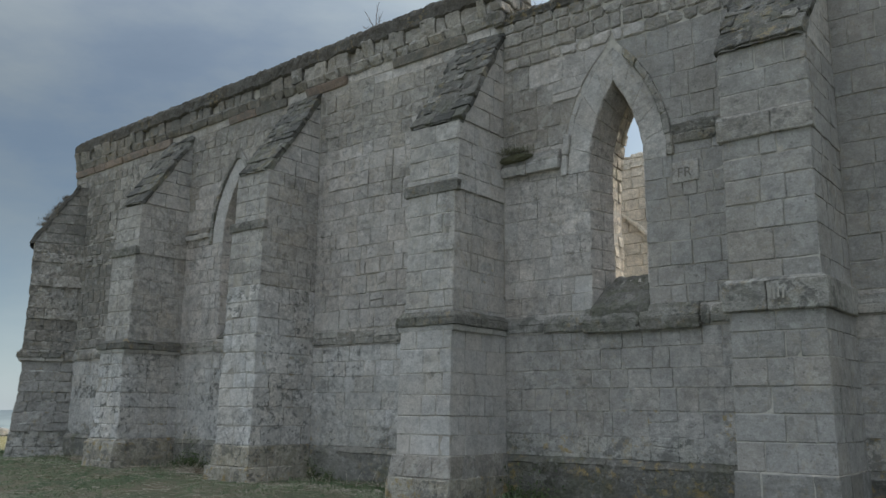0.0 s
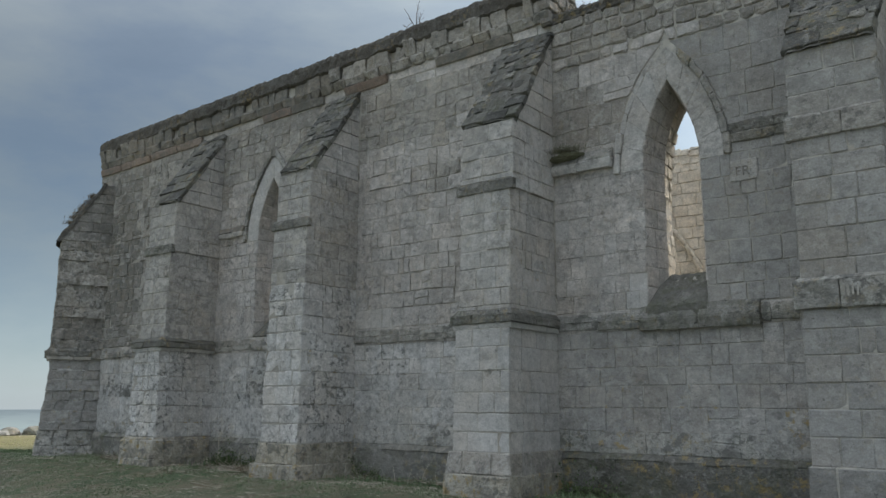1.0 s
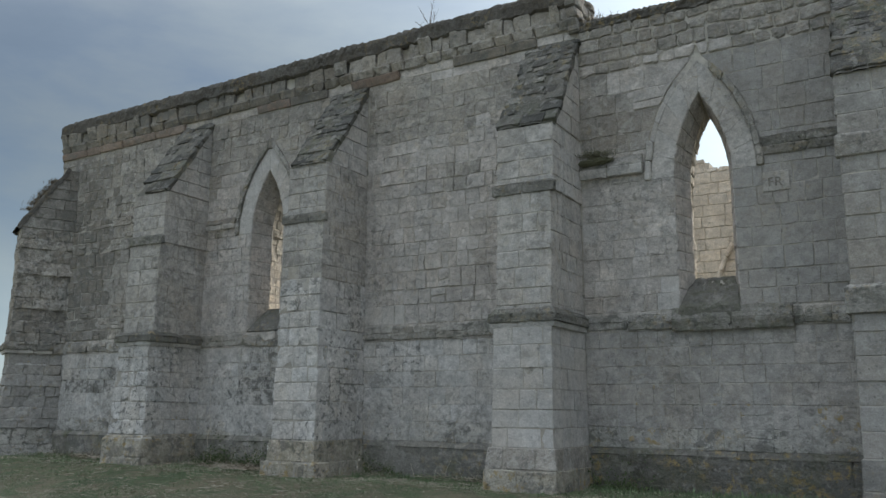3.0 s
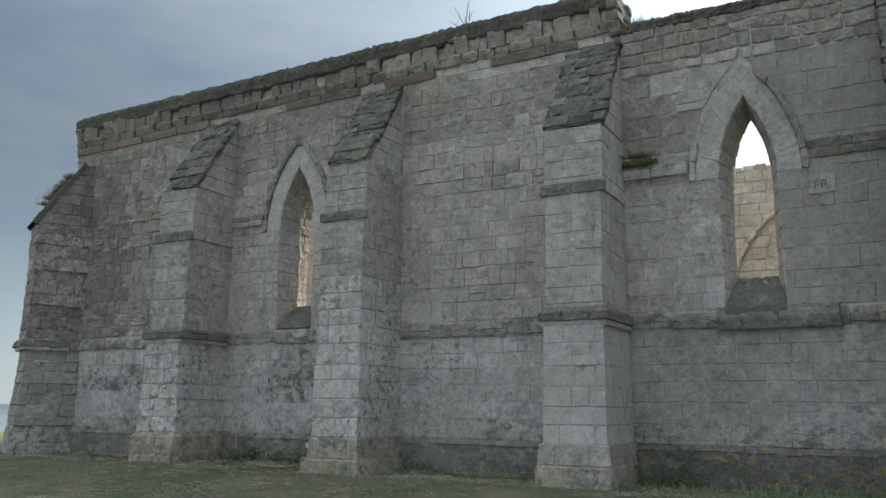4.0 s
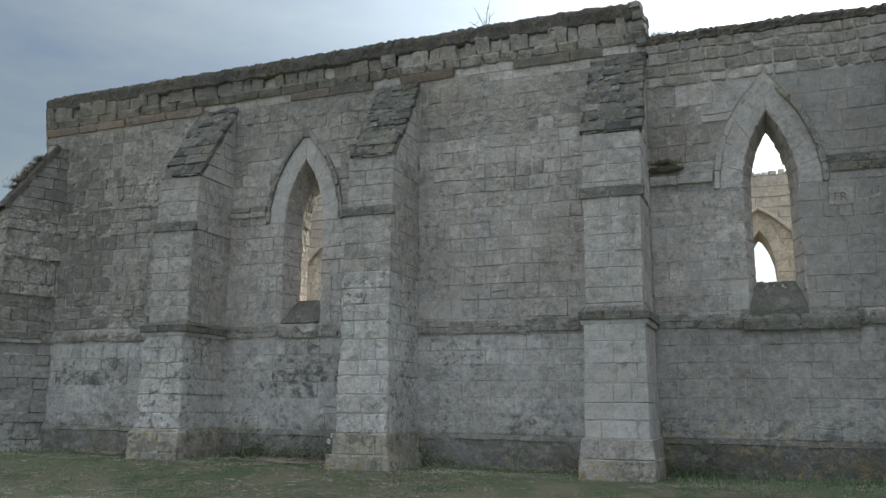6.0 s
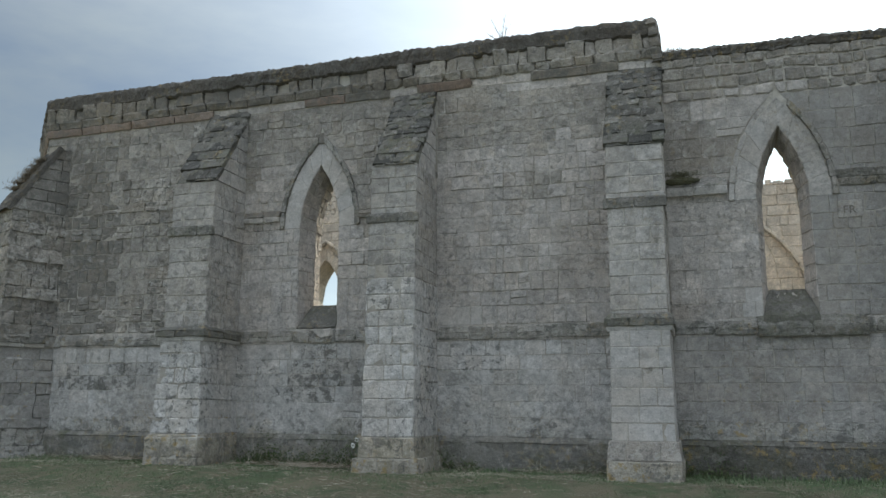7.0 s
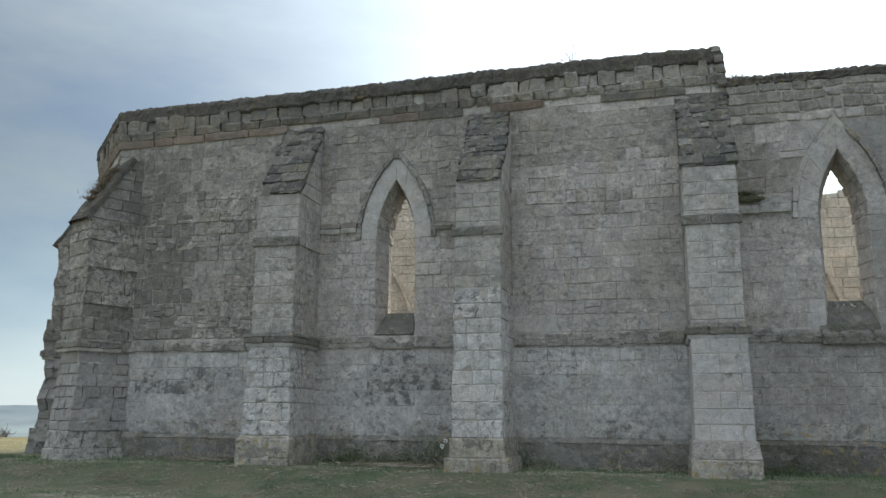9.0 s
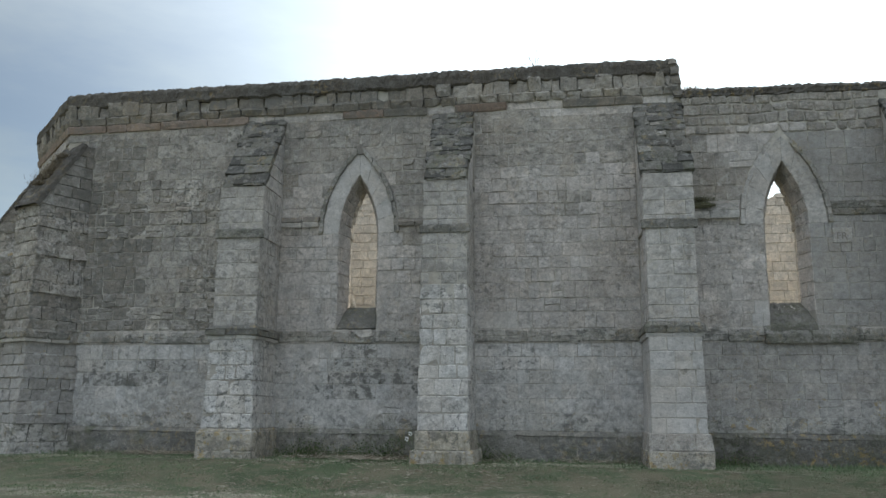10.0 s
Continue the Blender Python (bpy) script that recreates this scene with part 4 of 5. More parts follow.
BARE = [(-0.2, 0.5, F0 + 0.2, F0 + 0.16, 0.65, 0.61, 2, FOOT, 0.016), (0.5, 0.86, F0 + 0.08, F0 + 0.05, 0.54, 0.52, 1, FOOT, 0.014), (0.86, 3.7, F0 + 0.03, F0 - 0.02, 0.5, 0.46, 9, WHITE, 0.011),
        (3.7, 4.78, F0 - 0.03, F0 - 0.05, 0.46, 0.46, 4, UPPER, 0.007), (4.78, 5.87, F0 - 0.1, F0 - 0.12, 0.455, 0.45, 4, UPPER, 0.008)]
BIG = [(-0.2, 0.86, F0 + 0.02, F0 + 0.0, 0.57, 0.55, 3, DIMFOOT, 0.008), (0.86, 2.62, F0 - 0.06, F0 - 0.08, 0.53, 0.52, 6, DULL, 0.005),
       (2.62, 4.68, F0 - 0.1, F0 - 0.1, 0.51, 0.5, 7, DULL, 0.006), (4.68, 5.8, F0 - 0.12, F0 - 0.13, 0.51, 0.51, 4, DULL, 0.006)]
buttress(mid_of(B1), N, "stepped limestone buttress with a broken dark string course", OLD, (5.9, 7.7, F0 - 0.2, 0.47, 11), 31,
         [(STRING0, STRING1 - 0.02, F0 - 0.06, 0.46, 0.1, DARK, "string_course", 0.016), (4.74, 4.95, F0 - 0.14, 0.47, 0.055, BAND, "moulding", 0.012, False, False)])
buttress(mid_of(B2), N, "stepped limestone buttress with scraped white blocks and no string", BARE, (5.88, 7.7, F0 - 0.14, 0.44, 11), 32,
         [(4.74, 4.93, F0 - 0.08, 0.46, 0.05, BAND, "moulding", 0.012, False, False)], ragged=0.008, proud_slabs=0.15)
buttress(mid_of(B3), N, "stepped limestone buttress with clean ashlar foot and moulded string", REG, (5.9, 7.72, F0 - 0.2, 0.5, 11), 33,
         [(STRING0, STRING1, F0 - 0.05, 0.485, 0.085, BAND, "string_course", 0.014), (4.74, 4.95, F0 - 0.13, 0.48, 0.055, BAND, "moulding", 0.012, False, False)], proud_slabs=0.0)
buttress(mid_of(B4), N, "stepped limestone buttress with a heavy plain block string", BIG, (5.82, 7.6, F0 - 0.13, 0.52, 10), 34,
         [(2.62, 3.0, F0 - 0.08, 0.52, 0.06, STRG, "string_course", 0.025, False), (4.66, 4.98, F0 - 0.11, 0.51, 0.05, GRIMY, "moulding", 0.012, False, False)], proud_slabs=0.0)
# oblique buttresses of the apse
APSE = [(-0.2, 0.9, 1.2, 1.09, 0.54, 0.505, 3, CREEP, 0.014), (0.9, 2.64, 1.06, 0.94, 0.5, 0.48, 7, DULL, 0.012),
        (2.64, 3.7, 0.98, 0.97, 0.48, 0.48, 4, DARKSTONE, 0.014), (3.7, 4.85, 0.97, 0.95, 0.48, 0.475, 4, ROTTEN, 0.014), (4.85, 5.66, 0.92, 0.91, 0.47, 0.465, 3, ROTTEN, 0.014)]
A1 = Vector((-21.3, FACE, 0))
for c, d, s in ((A1, (-0.45, -0.89), 35), (Vector((-23.73, 13.14, 0)), (-0.92, -0.38), 36), (C3, (-0.92, 0.38), 37)):
    buttress((c.x, c.y, 0), d, "ragged eroded buttress on a corner of the apse", APSE, (5.68, 7.25, 1.0, 0.49, 5), s,
             [(STRING0, STRING1, 0.97, 0.475, 0.1, BAND, "string_course", 0.03)], root=0.45, ragged=0.036 if s == 35 else 0.062, slabs=(1.5, 1.6), proud_slabs=0.0)


# ---- cornice and wall tops ----
def top_line(x):
    """Crest of the cornice: it sinks a little towards the apse."""
    return -0.014 * max(0.0, -10.5 - x) + 0.02 * noise.noise(Vector((x * 0.8, 0, 9)))


def cornice(name, a, b, label, seed, sink_rows=False):
    rng = random.Random(seed)
    a, b = Vector((a[0], a[1], 0)), Vector((b[0], b[1], 0))
    d = (b - a).normalized()
    out = Vector((d.y, -d.x, 0))
    length = (b - a).length
    ob = thing(name, label, "cornice", kind="structure", at=(a.x, a.y, FRIEZE))

    def P(e0, e1, z0, z1):
        def f(s, z, q):
            p = a + d * s
            e = e0 + (e1 - e0) * (z - z0) / (z1 - z0)
            return p + out * (e + q) + Vector((0, 0, z + top_line(p.x)))
        return f
    whole = lambda z0, z1: [((0, 0), (length, length))]
    masonry(ob, P(0, 0, 7.5, 7.74), [(7.56, 7.74)], whole, lambda q, z, r: GRIMY if (a + d * q).x < -9.5 + r.uniform(-2, 2) else STONE, rng, (0.4, 0.8), rough=0.008)
    s = 0.0
    while s < length:
        e = min(length, s + rng.uniform(0.5, 1.3))
        mid = (a + d * ((s + e) / 2)).x
        red = mid < -16.9 or -14.6 < mid < -13.8 or -11.8 < mid < -10.8
        there = red or -13.8 < mid < -12.7 or -10.2 < mid < -8.2
        f = P(0.02, 0.075, 7.72, 7.93) if there else P(0.0, 0.0, 7.72, 7.93)
        name2, mat2 = ("moulding", RUST if red else CORN) if there else ("stone", STONE)
        stone(name2, [f(s, 7.75, 0), f(e - 0.006, 7.75, 0), f(e - 0.006, 7.92, 0), f(s, 7.92, 0)], 0.16, mat2, ob, rng, 0.014, 0.014, 0.0, None, "", 0.5)
        s = e
    masonry(ob, P(0.02, 0.1, 7.92, 8.12), [(7.92, 8.12)], whole, lambda q, z, r: GRIMY if (a + d * q).x > -12.2 + r.uniform(-1, 1) else CORN, rng, (0.25, 0.7), thick=0.14, rough=0.018, bevel=0.016, uneven=0.03, worn=lambda q, z: 0.4)
    s = 0.0
    while s < length:
        e = min(length, s + rng.uniform(0.18, 0.44))
        lo, lean = rng.uniform(-0.03, 0.03), rng.uniform(-0.035, 0.03)
        hi = 8.43 + rng.uniform(-0.05, 0.03)
        if rng.random() > 0.05:
            f = P(0.04 + rng.uniform(0, 0.05), 0.11 + rng.uniform(-0.06, 0.05), 8.06, 8.44)
            stone("corbel_block", [f(s + 0.002, 8.1 + lo, 0), f(e - 0.003, 8.1 + lo + rng.uniform(-0.02, 0.02), 0), f(e - 0.008 + lean, hi + rng.uniform(-0.03, 0.03), 0), f(s + 0.004 + lean, hi, 0)], 0.24, GRIMY if (a + d * s).x > -12.2 + rng.uniform(-1, 1) else rng.choice((CORN, CORN, DARKSTONE)), ob, rng, 0.014, 0.022, 0.0, None, "", 0.5)
        s = e
    return ob


cornice("cornice", (C1.x - 0.02, FACE), (END, FACE), "moulded stone cornice, broken and stained, with a reddish band", 41)
cornice("cornice", (C2.x, C2.y), (C1.x, C1.y), "moulded stone cornice turning round the apse, stained", 42)
cornice("cornice", (C3.x, C3.y), (C2.x, C2.y), "moulded stone cornice of the apse end, stained", 43)


def broken_end():
    """Ragged stones on the end face where the high wall breaks off."""
    rng = random.Random(44)
    ob = thing("broken_masonry", "ragged broken end of the high wall with rough stones", "masonry", kind="structure", at=(END, FACE + 0.4, 7.9))
    z = 7.86
    for h in (0.26, 0.22, 0.24, 0.16):
        y = FACE - 0.12
        while y < BACK - 0.05:
            e = min(BACK, y + rng.uniform(0.25, 0.45))
            o = rng.uniform(0.02, 0.1) - (0.06 if z > 8.5 else 0)
            q = [Vector((END + o, y, z)), Vector((END + o, e - 0.01, z)), Vector((END + o - 0.02, e - 0.01, z + h)), Vector((END + o - 0.02, y, z + h))]
            stone("stone", q, 0.2, CORN, ob, rng, 0.03, 0.03)
            y = e
        z += h
    lo = [(-7.92, FACE + 0.02), (END - 0.03, FACE + 0.02), (END - 0.03, BACK - 0.02), (-7.92, BACK - 0.02)]
    part("core", box_geo([(x, y, 7.8) for x, y in lo], [(x, y, 8.45) for x, y in lo]), MORTAR, ob)


broken_end()


def cap(name, a, b, z0, z1, front, back, mat, label, seed, follow=True, rag=0.034):
    """Rough mortar and rubble capping along a wall top, from a to b; front and back are overhangs from the outer face."""
    a, b = Vector((a[0], a[1], 0)), Vector((b[0], b[1], 0))
    d = (b - a).normalized()
    out = Vector((d.y, -d.x, 0))
    n = max(4, int((b - a).length / 0.045))
    prof = [(front - 0.05, z0 - 0.04), (front, z0), (front - 0.005, z0 + (z1 - z0) * 0.3), (front, z0 + (z1 - z0) * 0.6), (front - 0.015, z1 - 0.06), (front - 0.07, z1), (front - 0.25, z1 + 0.01), ((front - back) * 0.5, z1 + 0.02), (-back + 0.15, z1), (-back, z1 - 0.1), (-back, z0 - 0.06)]
    v, f = [], []
    m = len(prof)
    for i in range(n + 1):
        p = a + (b - a) * (i / n)
        tl = top_line(p.x) if follow else 0.0
        for k, (e, z) in enumerate(prof):
            q = Vector((p.x * 3.1 + seed, p.y * 3.1 + k * 0.9, z * 2))
            r = rag * (0.5 * noise.noise(q) + 0.5 * noise.noise(q * 3.1) + 0.6 * noise.noise(q * 8.3) + 0.5 * noise.noise(q * 19))
            big = 0.04 * noise.noise(Vector((p.x * 0.7, p.y * 0.7, seed)))
            lip = (0.05 * noise.noise(Vector((p.x * 2.9, p.y * 2.9, seed + 5))) + 0.035 * noise.noise(Vector((p.x * 7.3, p.y * 7.3, seed)))) if k < 3 else 0.0
            v.append(tuple(p + out * (e + r * (0.8 if k else 0.2)) + Vector((0, 0, z + tl + lip + (r + big if 4 <= k <= 8 else r * 0.6)))))
    for i in range(n):
        for k in range(m):
            k2 = (k + 1) % m
            f.append((i * m + k, (i + 1) * m + k, (i + 1) * m + k2, i * m + k2))
    f += [tuple(range(m)), tuple(n * m + k for k in reversed(range(m)))]
    return tagged(new(name, mesh_from(name, v, f, mat)), label, "wall capping", kind="structure")


cap("wall_capping", (C1.x - 0.05, FACE), (END - 0.02, FACE), 8.4, 8.73, 0.125, 1.0, CAP, "dark lichened mortar capping on the wall top", 3)
cap("wall_capping", (C2.x, C2.y), (C1.x, C1.y), 8.4, 8.74, 0.125, 1.0, CAP, "dark lichened mortar capping over the apse", 4)
cap("wall_capping", (C3.x, C3.y), (C2.x, C2.y), 8.4, 8.74, 0.125, 1.0, CAP, "dark lichened mortar capping at the apse end", 5)
cap("wall_capping", (END + 0.02, FACE), (6.0, FACE), LOWTOP, 8.05, 0.03, 0.95, CAP, "thin rough capping on the broken lower wall top", 6, False, 0.035)


# ---- apse and far walls ----
def slab(name, a, b, thick, z1, label, mat=MORTAR):
    a, b = Vector((a[0], a[1], 0)), Vector((b[0], b[1], 0))
    d = (b - a).normalized()
    inn = Vector((-d.y, d.x, 0))
    up = Vector((0, 0, z1))
    lo = Vector((0, 0, -0.6))
    ring = [a, b, b + inn * thick, a + inn * thick]
    v, f = box_geo([p + lo for p in ring], [p + up for p in ring])
    return tagged(new(name, mesh_from(name, v, f, mat)), label, "wall", kind="structure")


def apse_face(name, a, b, label, seed):
    rng = random.Random(seed)
    a, b = Vector((a.x, a.y, 0)), Vector((b.x, b.y, 0))
    d = (b - a).normalized()
    out = Vector((d.y, -d.x, 0))
    wall = slab(name, a - out * 0.03, b - out * 0.03, 0.9, TOP, label)
    sink = Sink()
    length = (b - a).length
    masonry(wall, lambda s, z, q: a + d * s + out * q + Vector((0, 0, z)), steps(0.0, FRIEZE, 25), lambda z0, z1: [((0.35, 0.35), (length - 0.35, length - 0.35))], STONE, rng, rough=0.01, sink=sink)
    tagged(part("stones", (sink.v, sink.f), STONE, wall), "coursed grey limestone blocks", kind="stuff")


apse_face("wall_apse_1", C2, C1, "oblique grey limestone wall of the apse", 51)
apse_face("wall_apse_2", C3, C2, "end wall of the apse in grey limestone", 52)
apse_face("wall_apse_3", C4, C3, "far oblique limestone wall of the apse", 53)
# never in view; added to close the nave and bounce light inside
slab("wall_west", (6.0, FACE), (6.0, FOUT), 0.9, 7.6, "plain limestone end wall, unseen, added to close the nave", INNER)


def far_wall():
    """Inner face of the far long wall, with two lancets and relieving arches in every bay."""
    rng = random.Random(61)
    x0, x1 = C4.x, 6.0
    holes = (-18.03, -5.47)
    sill, spring, rise = 3.1, 4.8, 1.15
    wide = {-18.03: 0.49, -5.47: 0.38}

    def arc(h):
        a0 = wide[h]
        r0 = (a0 ** 2 + rise ** 2) / (2 * a0)
        return a0, r0, r0 - a0

    def half(h, z, extra=0.0):
        a0, r0, k0 = arc(h)
        if z <= spring:
            return a0 + extra
        d = (r0 + extra) ** 2 - (z - spring) ** 2
        return max(0.0, math.sqrt(d) - k0) if d > 0 else 0.0

    def crest(x):
        return 7.53 + 0.48 * min(1.0, max(0.0, (-x - 7.0) / 0.6)) + 0.5 * min(1.0, max(0.0, (-x - 14.5) / 1.0)) + 0.3 * min(1.0, max(0.0, (x + 3.75) / 0.5)) + 0.05 * noise.noise(Vector((x * 1.7, 7, 0)))
    wall = thing("wall_south", "warm pale limestone inside of the far wall, roofless and ragged", "wall", kind="structure", at=(x0, FIN, 0))
    # core slices between the openings
    v, f = [], []

    def add(ring_lo, ring_hi):
        a, b = box_geo(ring_lo, ring_hi)
        n = len(v)
        v.extend(a)
        f.extend([tuple(i + n for i in q) for q in b])
    y0, y1 = FIN + 0.028, FOUT
    xs = []
    x = x0
    while x < x1 - 1e-6:
        e = min(x1, x + 0.5)
        for h in holes:
            a0 = wide[h]
            if x < h - a0 < e - 1e-6:
                e = h - a0
            if h - a0 - 1e-6 <= x < h + a0 - 1e-6:
                e = min(e, x + 0.09, h + a0)
        xs.append((x, e))
        x = e
    for a, b in xs:
        m = (a + b) / 2
        zt = crest(m) - 0.1
        hole = [h for h in holes if abs(m - h) < wide[h]]
        if not hole:
            add([(a, y0, -0.6), (b, y0, -0.6), (b, y1, -0.6), (a, y1, -0.6)], [(a, y0, zt), (b, y0, zt), (b, y1, zt), (a, y1, zt)])
            continue
        add([(a, y0, -0.6), (b, y0, -0.6), (b, y1, -0.6), (a, y1, -0.6)], [(a, y0, sill), (b, y0, sill), (b, y1, sill + 0.3), (a, y1, sill + 0.3)])
        a0, r0, k0 = arc(hole[0])
        za, zb = [spring + math.sqrt(max(0.0, r0 ** 2 - (abs(q - hole[0]) + k0) ** 2)) for q in (a, b)]
        add([(a, y0, za), (b, y0, zb), (b, y1, zb - 0.12), (a, y1, za - 0.12)], [(a, y0, zt), (b, y0, zt), (b, y1, zt), (a, y1, zt)])
    part("core", (v, f), INNER, wall)
    sink = Sink()
    arches = (-18.03, -13.7, -9.5, -5.47)
    ring = 0.32

    def P(s, z, q):
        return Vector((s, FIN - q, z))

    def spans(z0, z1):
        lo, out = x0 + 0.9, []
        for h in holes:
            a0, r0, k0 = arc(h)
            if z1 > sill and z0 < spring + math.sqrt((r0 + ring) ** 2 - k0 ** 2):
                e = ring if z1 > spring + 0.01 else 0.0
                out.append(((lo, lo) if not out else out_left, (h - half(h, z0, e), h - half(h, z1, e))))
                out_left = (h + half(h, z0, e), h + half(h, z1, e))
        if not out:
            return [((lo, lo), (1.0, 1.0))]
        out.append((out_left, (1.0, 1.0)))
        return out
    for z0, z1 in steps(2.0, spring, 9) + steps(spring, 7.4, 9):
        masonry(wall, P, [(z0, z1)], spans, INNER, rng, (0.34, 0.62), sink=sink, bevel=0.012, rough=0.008)
    x = x0 + 0.9
    while x < 0.6:
        b = x + rng.uniform(0.16, 0.38)
        z = 7.4
        while z < crest((x + b) / 2) - 0.04:
            top = min(z + rng.uniform(0.14, 0.26), crest((x + b) / 2) + rng.uniform(-0.03, 0.05))
            q = [P(x + 0.005, z + 0.004, 0), P(b - 0.005, z + 0.004, 0), P(b - 0.005, top, -rng.uniform(0, 0.05)), P(x + 0.005, top, -rng.uniform(0, 0.05))]
            stone("stone", q, 0.5, INNER, wall, rng, 0.02, 0.025, 0.0, sink, "", 0.8)
            z = top
        x = b
    for h in holes:
        a0, r0, k0 = arc(h)
        for sgn in (-1, 1):
            for i in range(5):
                q = []
                for t, r in ((i / 5, 0), (i / 5, ring), ((i + 1) / 5, ring), ((i + 1) / 5, 0)):
                    rr = r0 + r
                    th = t * math.acos(k0 / rr)
                    q.append(Vector((h + sgn * (rr * math.cos(th) - k0), FIN, spring + rr * math.sin(th))))
                if sgn < 0:
                    q = [q[1], q[0], q[3], q[2]]
                stone("voussoir", q, 0.1, INNER, wall, rng, 0.016, 0.006)
    tagged(part("stones", (sink.v, sink.f), INNER, wall), "coursed warm limestone blocks", kind="stuff")
    # wall arches of the lost vault
    for c in arches:
        A, H, zs = 1.6, 2.75, 3.75
        R = (A * A + H * H) / (2 * A)
        K = R - A
        for sgn in (-1, 1):
            for i in range(9):
                q = []
                for t, r in ((i / 9, -0.04), (i / 9, 0.06), ((i + 1) / 9, 0.06), ((i + 1) / 9, -0.04)):
                    rr = R + r
                    th = t * math.acos(K / rr)
                    q.append(Vector((c + sgn * (rr * math.cos(th) - K), FIN - 0.14, zs + rr * math.sin(th))))
                if sgn < 0:
                    q = [q[1], q[0], q[3], q[2]]
                stone("wall_rib", q, 0.16, INNER, wall, rng, 0.025, 0.006)


far_wall()


# ---- broken block under the first lancet ----
bay2 = bpy.data.objects["wall_north_2"]
rng_b = random.Random(84)
stone("broken_block", [Vector((W1 + 0.12, FACE - 0.06, 2.74)), Vector((W1 + 0.36, FACE - 0.058, 2.78)), Vector((W1 + 0.36, FACE - 0.045, 2.93)), Vector((W1 - 0.12, FACE - 0.05, 2.93))], 0.1, BUTT, bay2, rng_b, 0.012, 0.014)


# ---- hood strings, apron and carved marks on the long wall ----
def run_of_blocks(name, thing_name, label, x0, x1, z0, z1, out, mat, seed, under=None, width=(0.35, 0.8), rough=0.02):
    """A projecting course along the wall's face with a sloping top."""
    rng = random.Random(seed)
    ob = thing(thing_name, label, "string course", kind="structure", at=(x0, FACE, z0))
    x = x0
    while x < x1 - 0.05:
        b = min(x1, x + rng.uniform(*width))
        if x1 - b < 0.15:
            b = x1
        o2 = out * rng.uniform(0.85, 1.1)
        zc = z0 + (z1 - z0) * 0.45
        q = [Vector((x + 0.003, FACE - o2 * 0.85, z0)), Vector((b - 0.004, FACE - o2 * 0.85, z0)), Vector((b - 0.004, FACE - o2, zc)), Vector((x + 0.003, FACE - o2, zc))]
        stone(name, q, 0.12, under or mat, ob, rng, 0.014, rough * 0.6)
        q = [Vector((x + 0.003, FACE - o2, zc)), Vector((b - 0.004, FACE - o2, zc)), Vector((b - 0.004, FACE - 0.01, z1)), Vector((x + 0.003, FACE - 0.01, z1))]
        stone(name, q, 0.12, mat, ob, rng, 0.018, rough)
        x = b
    return ob


run_of_blocks("string_block", "trim", "short stained string running from hood mould to buttress", B1[1], W1 - 0.9, 5.2, 5.46, 0.07, CORN, 71, BUTT)
run_of_blocks("string_block", "trim", "short stained string running from hood mould to buttress", W1 + 0.88, B2[0], 5.18, 5.36, 0.06, CORN, 72)
run_of_blocks("string_block", "trim", "heavy mossy string running from hood mould to buttress", B3[1], W3 - 0.92, 5.17, 5.52, 0.12, STRG, 73, BUTT, (0.4, 0.7), 0.018)
run_of_blocks("string_block", "trim", "dark stained string running from hood mould to buttress", W3 + 0.86, B4[0], 5.2, 5.5, 0.035, BAND, 74, BAND, (0.4, 0.7), 0.012)
run_of_blocks("apron_block", "trim", "heavy blackened slab under the lancet", W3 - 0.56, W3 + 1.18, 2.6, 2.98, 0.13, BAND, 75, BAND, (0.7, 1.1), 0.014)


def letters(text, at, size, mat, name, label):
    cu = bpy.data.curves.new(name, "FONT")
    cu.body, cu.size, cu.extrude = text, size, 0.003
    tmp = new("lettering", cu)
    bpy.context.view_layer.update()
    me = bpy.data.meshes.new_from_object(tmp.evaluated_get(bpy.context.evaluated_depsgraph_get()))
    bpy.data.objects.remove(tmp)
    me.materials.clear()
    me.materials.append(mat)
    ob = new(name, me)
    ob.matrix_world = pose(*at, 90, 0, 0)
    return tagged(ob, label, "carving")


rng_fr = random.Random(83)
carved = thing("carved_block", "pale dressed block with two cut letters in the wall", "stone block", at=(-4.3, FACE, 4.63))
stone("block", [Vector((-4.5, FACE - 0.014, 4.63)), Vector((-4.12, FACE - 0.014, 4.63)), Vector((-4.12, FACE - 0.014, 4.93)), Vector((-4.5, FACE - 0.014, 4.93))], 0.07, UPPER, carved, rng_fr, 0.008, 0.003, 0.008)
# letters lie on the face; their dark colour imitates the shade in cuts
letters("FR", (-4.43, FACE - 0.0245, 4.7), 0.2, DARKSTONE, "carved_letters", "two capital letters cut into a wall block")


def scratched(at, widths, height, y, label, seed):
    rng = random.Random(seed)
    ob = thing("scratched_mark", label, "carving", at=at)
    x = at[0]
    for w in widths:
        lo, hi = at[2] + rng.uniform(-0.01, 0.02), at[2] + height * rng.uniform(0.75, 1.1)
        q = [Vector((x, y, lo)), Vector((x + w, y, lo)), Vector((x + w * rng.uniform(0.8, 1.3), y, hi)), Vector((x + rng.uniform(-0.008, 0.008), y, hi))]
        stone("bar", q, 0.012, MORTAR, ob, rng, 0.002, 0.001)
        x += w * 2.4
    return ob


scratched((-2.87, 9.3, 2.74), (0.02, 0.02, 0.02, 0.02), 0.14, 9.297, "faint upright strokes cut into the buttress string", 81)
scratched((-7.78, 9.34, 2.18), (0.01, 0.02, 0.012, 0.018, 0.01, 0.02, 0.012), 0.1, 9.336, "worn illegible marks scratched into an ashlar block", 82)


